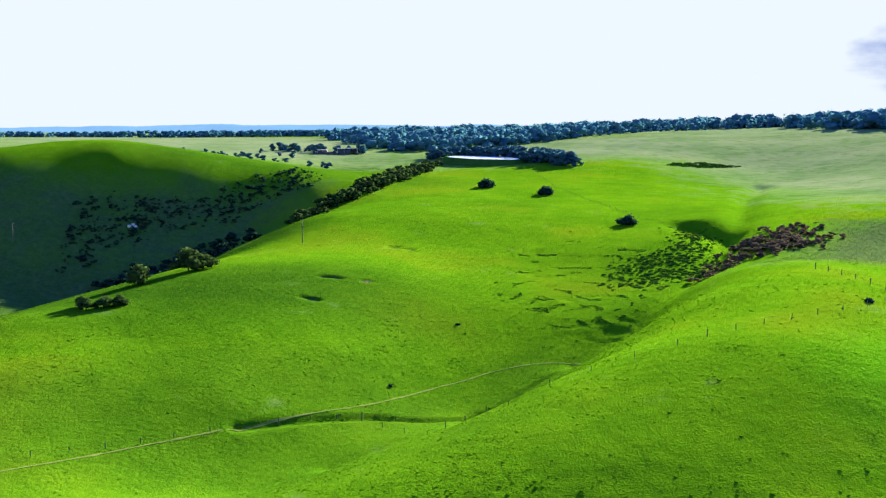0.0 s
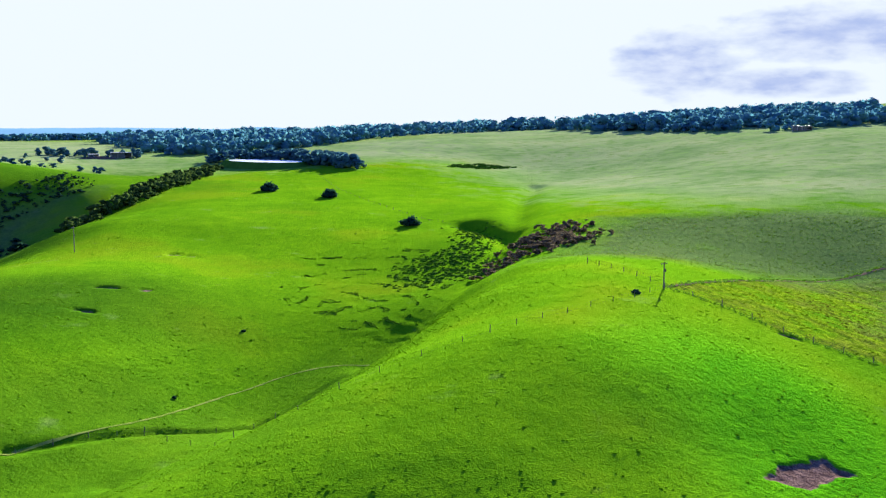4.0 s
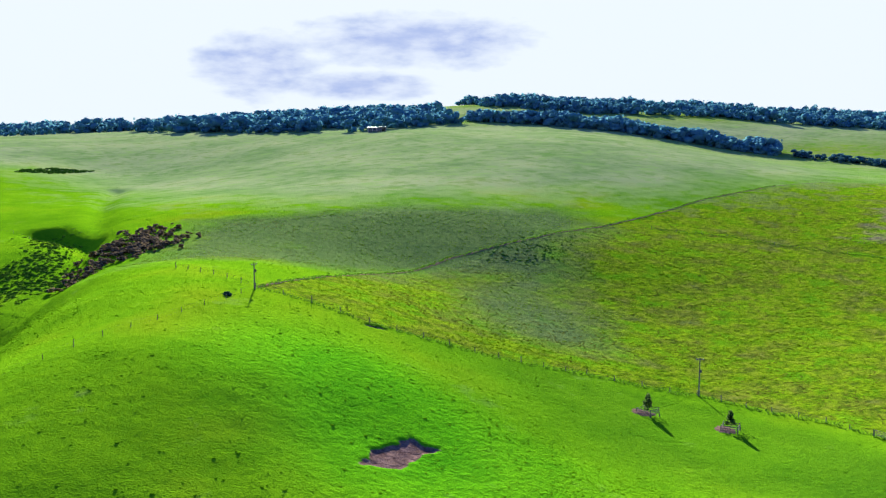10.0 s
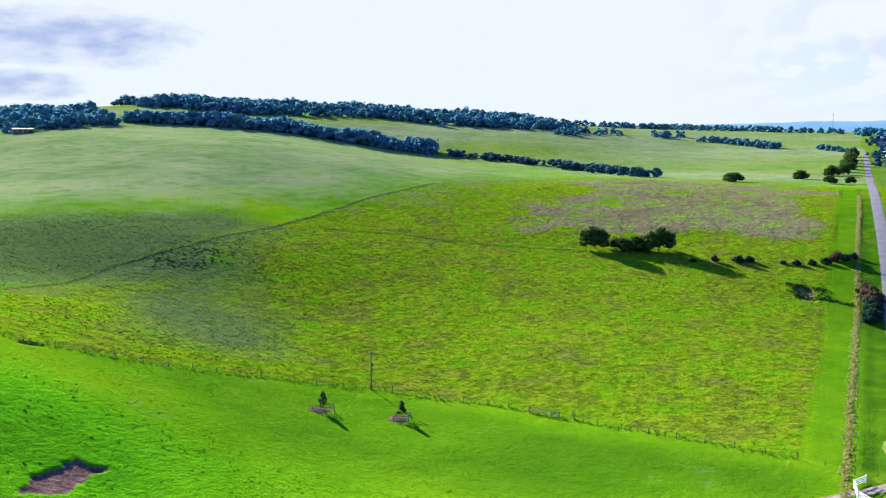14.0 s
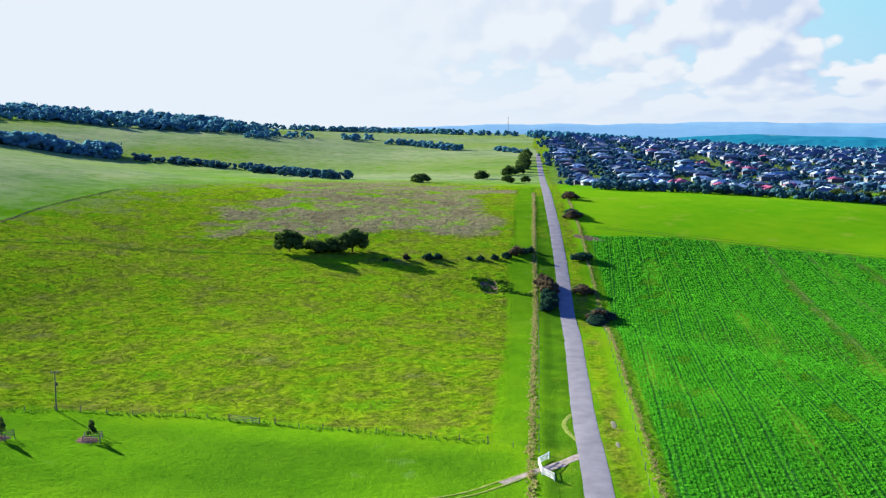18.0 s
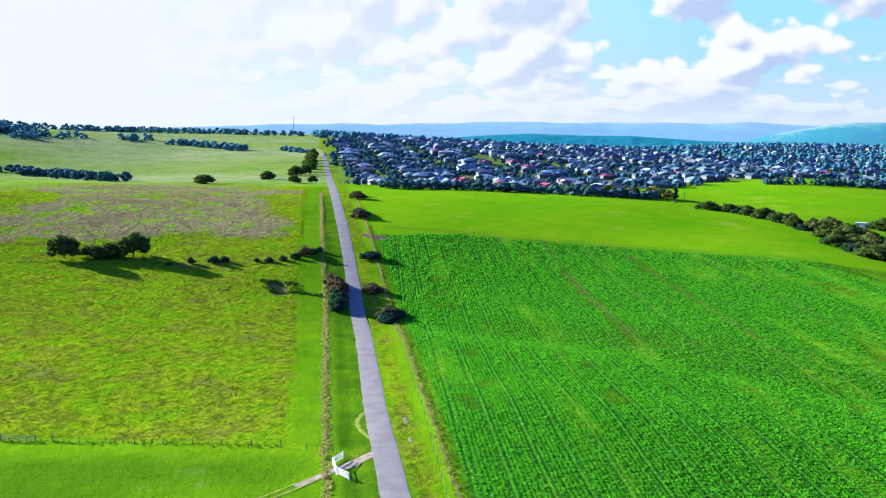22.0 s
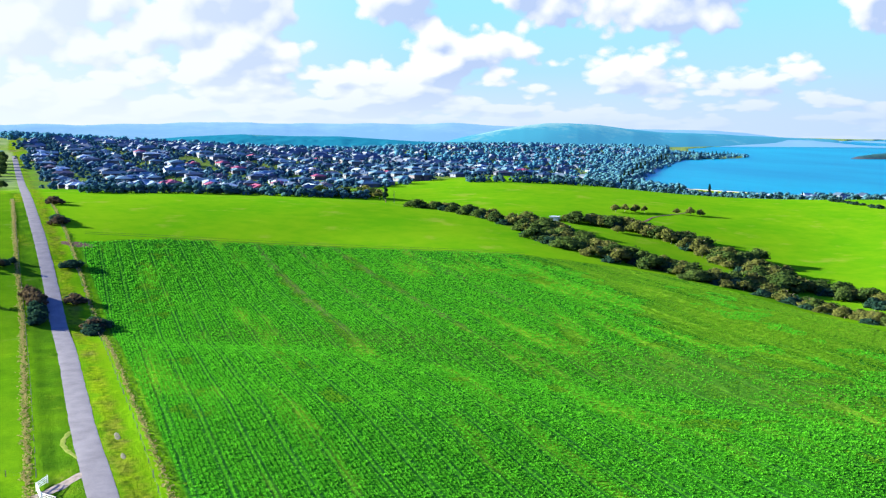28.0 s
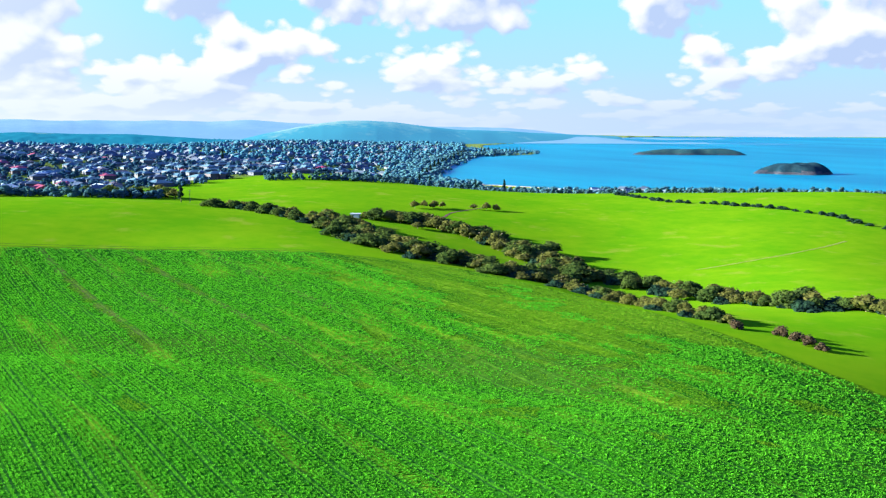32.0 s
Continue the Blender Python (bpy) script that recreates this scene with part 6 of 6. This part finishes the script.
for n_s, (poly, n, h0, h1, mat, lab) in enumerate(SCRUB):
    rng_s = np.random.default_rng(400 + n_s)
    if mat == "brown_twig":
        wood("scrub", scatter(poly, n, 410 + n_s) + rng_s.normal(0, 3.6, (n, 2)), rng_s.uniform(0.5, 1.8, n), "heath_leaf", lab, 420 + n_s, "scrub", broad=1.5)
    elif h1 < 2.2:
        m = int(n * 2.0) if h1 > 1 else n
        pts = scatter(poly, m, 410 + n_s) + rng_s.normal(0, 3.0, (m, 2))
        size = rng_s.uniform(0.4, 1.3, m) * (h1 / 2.0) ** 0.5
        domes("scrub", pts, size, size * rng_s.uniform(0.15, 0.42, m), mat, lab, 420 + n_s, "scrub")
    else:
        wood("scrub", scatter(poly, n, 410 + n_s) + rng_s.normal(0, 3.0, (n, 2)), rng_s.uniform(h0, h1, n) * rng_s.choice([0.35, 0.6, 0.95], n), mat, lab, 420 + n_s, "scrub", broad=1.4)

# reservoir with its bank, farm sheds
def reservoir():
    ob = thing("reservoir", 30, 748, 0, 0, "lined farm reservoir with a pale surface inside an earth bank", "reservoir")
    n = 40
    ang = np.linspace(0, 2 * np.pi, n, endpoint=False)
    k = np.array([0.0, 0.55, 0.93, 1.0, 1.10, 1.30])
    hz = np.array([3.0, 3.0, 3.0, 3.2, 3.2, -2.5])
    c, s = math.cos(radians(-62)), math.sin(radians(-62))
    u, v = 40 * np.cos(ang)[:, None] * k, 21 * np.sin(ang)[:, None] * k
    X, Y = u * c - v * s, u * s + v * c
    Z = hz[None, :] + lie_z(30, 748) + 0 * X
    bank = grid_mesh("bank", X[:, 3:], Y[:, 3:], Z[:, 3:], closed=True)
    bank.flip_normals()
    bank.materials.append(M["bank_grass"])
    part("bank", bank, ob)
    pool = grid_mesh("pool", X[:, :4], Y[:, :4], np.minimum(Z[:, :4], lie_z(30, 748) + 3.05), closed=True)
    pool.flip_normals()
    pool.materials.append(M["liner"])
    part("pool", pool, ob)


reservoir()
shed(-80, 849, 8, 16, 9, 4.2, "open-fronted dark steel farm shed")
shed(-100, 843, 5, 8, 6, 3.0, "small pale farm shed beside the larger one", "pale_sheet", "pale_sheet", 2)
shed(452, 735, -28, 15, 9, 3.6, "long pale farm shed below the woodland", "steel_sheet", "pale_sheet", 4)
shed(566, -160, 60, 5, 4.5, 2.2, "small pale house roof among the gully trees", "pale_sheet", "pale_sheet", 2)
for x, y in ((-163, 523), (-161.5, 525), (-160, 524)):
    ob = thing("beehive", x, y, lie_z(x, y), 20, "white box hive on the shaded slope", "beehive", "white hives")
    bm = bmesh.new()
    box(bm, -0.8, -0.6, 0, 0.8, 0.6, 1.1)
    part("body", done("body", bm, "white_paint"), ob)
    bm = bmesh.new()
    box(bm, -0.9, -0.7, 1.1, 0.9, 0.7, 1.3)
    part("lid", done("lid", bm, "pale_sheet"), ob)
mound(-95, 838, 14, 4, 1.6, 5, "soil", "long heap of reddish earth by the sheds", "spoil_bank", "earth bank")

# the town


def lots():
    """House lots on a street grid set square to the road, nearest first."""
    ux, uy, out = 0.9696, 0.2447, []
    rng = random.Random(8)
    for i in range(-6, 46):
        for j in range(0, 30):
            s, d = 700 + i * 25 + rng.uniform(-8, 8), 34 + j * 31 + (8 if j % 2 else -3) + rng.uniform(-8, 8)
            if i % 8 == 7:
                continue
            out.append((ux * s + uy * d - 0.0, uy * s - ux * d - 14.0, 14.2 + (0 if j % 2 else 180) + rng.choice((0, 0, 90)) + rng.uniform(-8, 8)))
    x, y = np.array([q[0] for q in out]), np.array([q[1] for q in out])
    ok = inside(x, y, TOWN)
    out = [q for q, k in zip(out, ok) if k]
    return sorted(out, key=lambda q: math.hypot(q[0], q[1]))


LOTS = lots()
HOUSES = [house_kind(500 + k) for k in range(9)]
for k, (x, y, tn) in enumerate(LOTS[:290]):
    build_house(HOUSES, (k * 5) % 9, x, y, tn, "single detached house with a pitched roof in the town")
rest = np.array([q[:2] for q in LOTS[290:]])
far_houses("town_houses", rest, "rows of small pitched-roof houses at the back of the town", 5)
lot_x = np.array([q[:2] for q in LOTS])
rng_t = np.random.default_rng(12)
pick = lot_x[rng_t.integers(0, len(lot_x), 4000)] + rng_t.normal(0, 1, (4000, 2)) * 4 + rng_t.choice([-1, 1], (4000, 2)) * np.array([[9.0, 12.0]])
wood("garden_trees", pick, rng_t.uniform(2.0, 6.5, 4000), "town_leaf", "dark garden trees between the town houses, blued for haze", 13, "trees")


def sector(b0, b1, r0, r1, n, seed):
    rng = np.random.default_rng(seed)
    b, r = np.radians(rng.uniform(b0, b1, n)), np.sqrt(rng.uniform(r0 ** 2, r1 ** 2, n))
    p = np.stack([r * np.sin(b), r * np.cos(b)], -1)
    return p[~inside(p[:, 0], p[:, 1], BAY)]


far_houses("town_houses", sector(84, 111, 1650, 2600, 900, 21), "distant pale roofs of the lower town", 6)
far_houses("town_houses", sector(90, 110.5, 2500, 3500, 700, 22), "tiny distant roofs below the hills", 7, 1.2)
far_houses("shore_houses", np.concatenate([sector(106, 112, 1100, 1500, 45, 23), sector(113, 124, 1200, 1330, 16, 24)]), "low houses along the shore behind the hill", 8)
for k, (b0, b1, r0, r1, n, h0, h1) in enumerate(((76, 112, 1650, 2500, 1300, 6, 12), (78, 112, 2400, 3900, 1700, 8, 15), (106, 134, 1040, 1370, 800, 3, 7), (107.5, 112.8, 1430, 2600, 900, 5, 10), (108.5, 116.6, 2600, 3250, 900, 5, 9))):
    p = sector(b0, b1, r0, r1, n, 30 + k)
    wood("far_trees", p, np.random.default_rng(36 + k).uniform(h0, h1, len(p)), "mist_leaf" if r0 > 1600 else "haze_leaf", "trees scattered through the far suburbs, tinted blue-green for haze", 40 + k, "trees")
for b, r, s in [(109.6 + 0.22 * k, 1640 + 95 * k + 20 * math.sin(k * 3), 1.0 + 0.15 * math.sin(k * 5)) for k in range(12)] + [(112.9 + 0.2 * k, 2850 + 12 * k, 0.75 + 0.1 * math.sin(k * 4)) for k in range(13)] + \
        [(109.4, 1330, 0.9), (110.0, 1340, 0.8), (112.6, 1300, 0.75), (114.2, 1290, 0.85), (119.0, 1250, 0.45), (98.5, 1500, 0.9)]:
    plant("pine", r * math.sin(radians(b)), r * math.cos(radians(b)), s, None, "shore pines")

# ground cover
p = fan(44000, 112, 430, -26, 62, 50, 0.9)
zn = zones(p[:, 0], p[:, 1])
rng_g = np.random.default_rng(51)
patch = value_noise(p[:, 0], p[:, 1], 26.0, 31) * 0.7 + value_noise(p[:, 0], p[:, 1], 7.0, 32) * 0.3
keep = (zn[:, 0] < 0.1) & (zn[:, 1] < 0.3) & (zn[:, 2] < 0.2) & (zn[:, 3] < 0.1) & (rng_g.uniform(0, 1, len(p)) < np.clip((patch - 0.30) * 2.2, 0.10, 1))
p = p[keep]
size = (0.15 + 0.30 * rng_g.uniform(0, 1, len(p)) ** 3) * (0.7 + np.hypot(p[:, 0], p[:, 1]) / 450)
domes("grass_tufts", p, size, size * rng_g.uniform(0.06, 0.18, len(p)), "tuft_leaf", "bright green grass tufts on the grazed slopes", 52)
p = fan(80000, 165, 640, 4, 78, 53, 0.85)
zn, sw = zones(p[:, 0], p[:, 1]), sward(p[:, 0], p[:, 1])
rng_g = np.random.default_rng(54)
r = np.hypot(p[:, 0], p[:, 1])
clump = value_noise(p[:, 0], p[:, 1], 5.0, 34) * 0.5 + value_noise(p[:, 0], p[:, 1], 16.0, 35) * 0.5
keep = ((zn[:, 1] >= 0.3) | (sw[:, 1] > 0.5)) & (zn[:, 2] < 0.25) & (zn[:, 0] < 0.1) & (zn[:, 3] < 0.1) & (sw[:, 0] < 0.5)
keep &= rng_g.uniform(0, 1, len(p)) < np.clip((640 - r) / 260, 0, 1) * np.clip((clump - 0.15) * 2.0, 0.3, 1)
p, zn, clump, r = p[keep], zn[keep], clump[keep], r[keep]
size = (0.20 + 0.34 * rng_g.uniform(0, 1, len(p)) ** 2) * (0.65 + r / 520)
dead = value_noise(p[:, 0], p[:, 1], 20.0, 33) * 0.7 + value_noise(p[:, 0], p[:, 1], 6.0, 36) * 0.3 + (zn[:, 1] - 0.42) * 0.5 + rng_g.uniform(-0.12, 0.12, len(p)) > 0.60
buff = dead & (zn[:, 1] > 0.7)
dead &= ~buff
live = ~dead & ~buff
for pick, mat, lab, sd in ((live, "rough_leaf", "tussocky yellow-green rough grass in the paddock", 55), (dead, "brown_tuft", "brownish dying tussocks in the paddock", 56), (buff, "straw_leaf", "straw coloured standing dry grass on the rise", 62)):
    domes("rough_grass", p[pick], size[pick], size[pick] * rng_g.uniform(0.06, 0.17, pick.sum()), mat, lab, sd)
verge = np.concatenate([along_line([(150, 36), (184, 44.5), (260, 62.5), (338, 81), (418, 101), (590, 143)], 0.2, 0.5, 57), along_line([(120, 6.5), (211, 27.5), (302, 48.5), (471, 92), (584, 122)], 0.3, 0.35, 58)])
size = np.random.default_rng(59).uniform(0.2, 0.5, len(verge))
sprays("verge_grass", verge, size * 0.8, size * 0.8, "straw_leaf", "long dry verge grass along the road fences", 60, 4, "grass")
lines = np.concatenate([along_line(l, 0.45, 0.6, 61 + k) for k, l in enumerate(([(93, 201), (148, 250), (200, 279), (242, 287), (294, 300), (329, 310), (383, 326), (455, 337)],
                                                                              [(311, 290), (332, 268), (342, 241), (367, 194)], DIAG[1:-1], [(120, 5.5), (211, 26.3), (302, 47.3), (471, 91)]))])
size = np.random.default_rng(66).uniform(0.2, 0.45, len(lines))
sprays("fence_grass", lines, size, size * 0.8, "rank_leaf", "dark rank grass along fences and drains", 67, 4, "grass")
p = fan(270000, 150, 475, 75, 136, 70, 0.74)
zn = zones(p[:, 0], p[:, 1])
bare_spot = value_noise(p[:, 0], p[:, 1], 35.0, 41)
across = p[:, 0] * 0.187 - p[:, 1] * 0.982
ux_row = np.round(across / 0.9) * 0.9 - across
p = p + np.outer(ux_row * 0.5, np.array([0.187, -0.982]))
wheel = np.abs(np.mod((across + 5.6) / 6.6, 1.0) - 0.5)
good = (zn[:, 0] > 0.9) & (np.abs(wheel - 0.09) > 0.045 * (value_noise(p[:, 0], p[:, 1], 25.0, 44) > 0.2)) & (np.random.default_rng(71).uniform(0, 1, len(p)) > np.clip((bare_spot - 0.55) * 1.2, 0, 0.45) + 0.3 * sward(p[:, 0], p[:, 1])[:, 3])
p = p[good]
size = np.random.default_rng(72).uniform(0.16, 0.31, len(p)) * (0.72 + np.hypot(p[:, 0], p[:, 1]) / 550)
weak = zones(p[:, 0], p[:, 1])[:, 1] * 0.6 + value_noise(p @ np.array([0.982, 0.187]), 4.0 * (p @ np.array([0.187, -0.982])), 44.0, 46) * 0.6 + value_noise(p[:, 0], p[:, 1], 6.0, 47) * 0.4 + (p[:, 0] > 290) * (0.4 * np.exp(-((across[good] - 76) / 2.6) ** 2) + 0.3 * np.exp(-((across[good] - 110) / 2.2) ** 2)) > 0.82
sprays("crop_plants", p[~weak], size[~weak], size[~weak] * (0.5 + 0.7 * value_noise(p[~weak][:, 0], p[~weak][:, 1], 0.9, 48)), "crop_leaf", "dense leafy green crop in drilled rows", 73)
sprays("crop_plants", p[weak], size[weak], size[weak] * 0.55, "thin_crop_leaf", "thin yellowing patches of the leafy crop", 74)
pond = scatter([(150, 684), (176, 690), (214, 726), (188, 732), (160, 706)], 500, 86)
size = np.random.default_rng(87).uniform(0.5, 1.2, len(pond))
domes("rushes", pond, size, size * 0.7, "rank_leaf", "dark green rushes filling a shallow pond", 88, "rushes")
gully_pts = scatter([(26, 252), (52, 268), (76, 312), (72, 352), (66, 372), (50, 398), (22, 352), (14, 300)], 26000, 89)
level = relief(gully_pts[:, 0], gully_pts[:, 1]) / 1.15 + 1.6 * value_noise(gully_pts[:, 0], gully_pts[:, 1], 15.0, 94)
gully_pts = gully_pts[(np.abs(np.mod(level, 1.0) - 0.5) < 0.16) & (value_noise(gully_pts[:, 0], gully_pts[:, 1], 9.0, 93) > 0.42) & (value_noise(gully_pts[:, 0], gully_pts[:, 1], 3.2, 95) > 0.58)]
banks = np.concatenate([gully_pts, along_line([(96, 345), (119, 403), (150, 500), (186, 592), (217, 718)], 1.2, 2.5, 90)])
size = np.random.default_rng(91).uniform(0.10, 0.34, len(banks))
domes("bank_tussocks", banks, size, size * 0.4, "rank_leaf", "dark tussocks on the gully banks", 92, "grass")
rushes = np.concatenate([along_line([(364, 112), (364, 98)], 0.12, 1.0, 81), along_line([(352, 104), (352, 92), (350, 84)], 0.12, 0.9, 82), scatter([(350, 108), (364, 110), (364, 96), (352, 92)], 120, 83)])
size = np.random.default_rng(84).uniform(0.25, 0.7, len(rushes))
domes("rushes", rushes, size, size * 0.6, "rank_leaf", "dark rushes round the old dry dam", 85, "rushes")
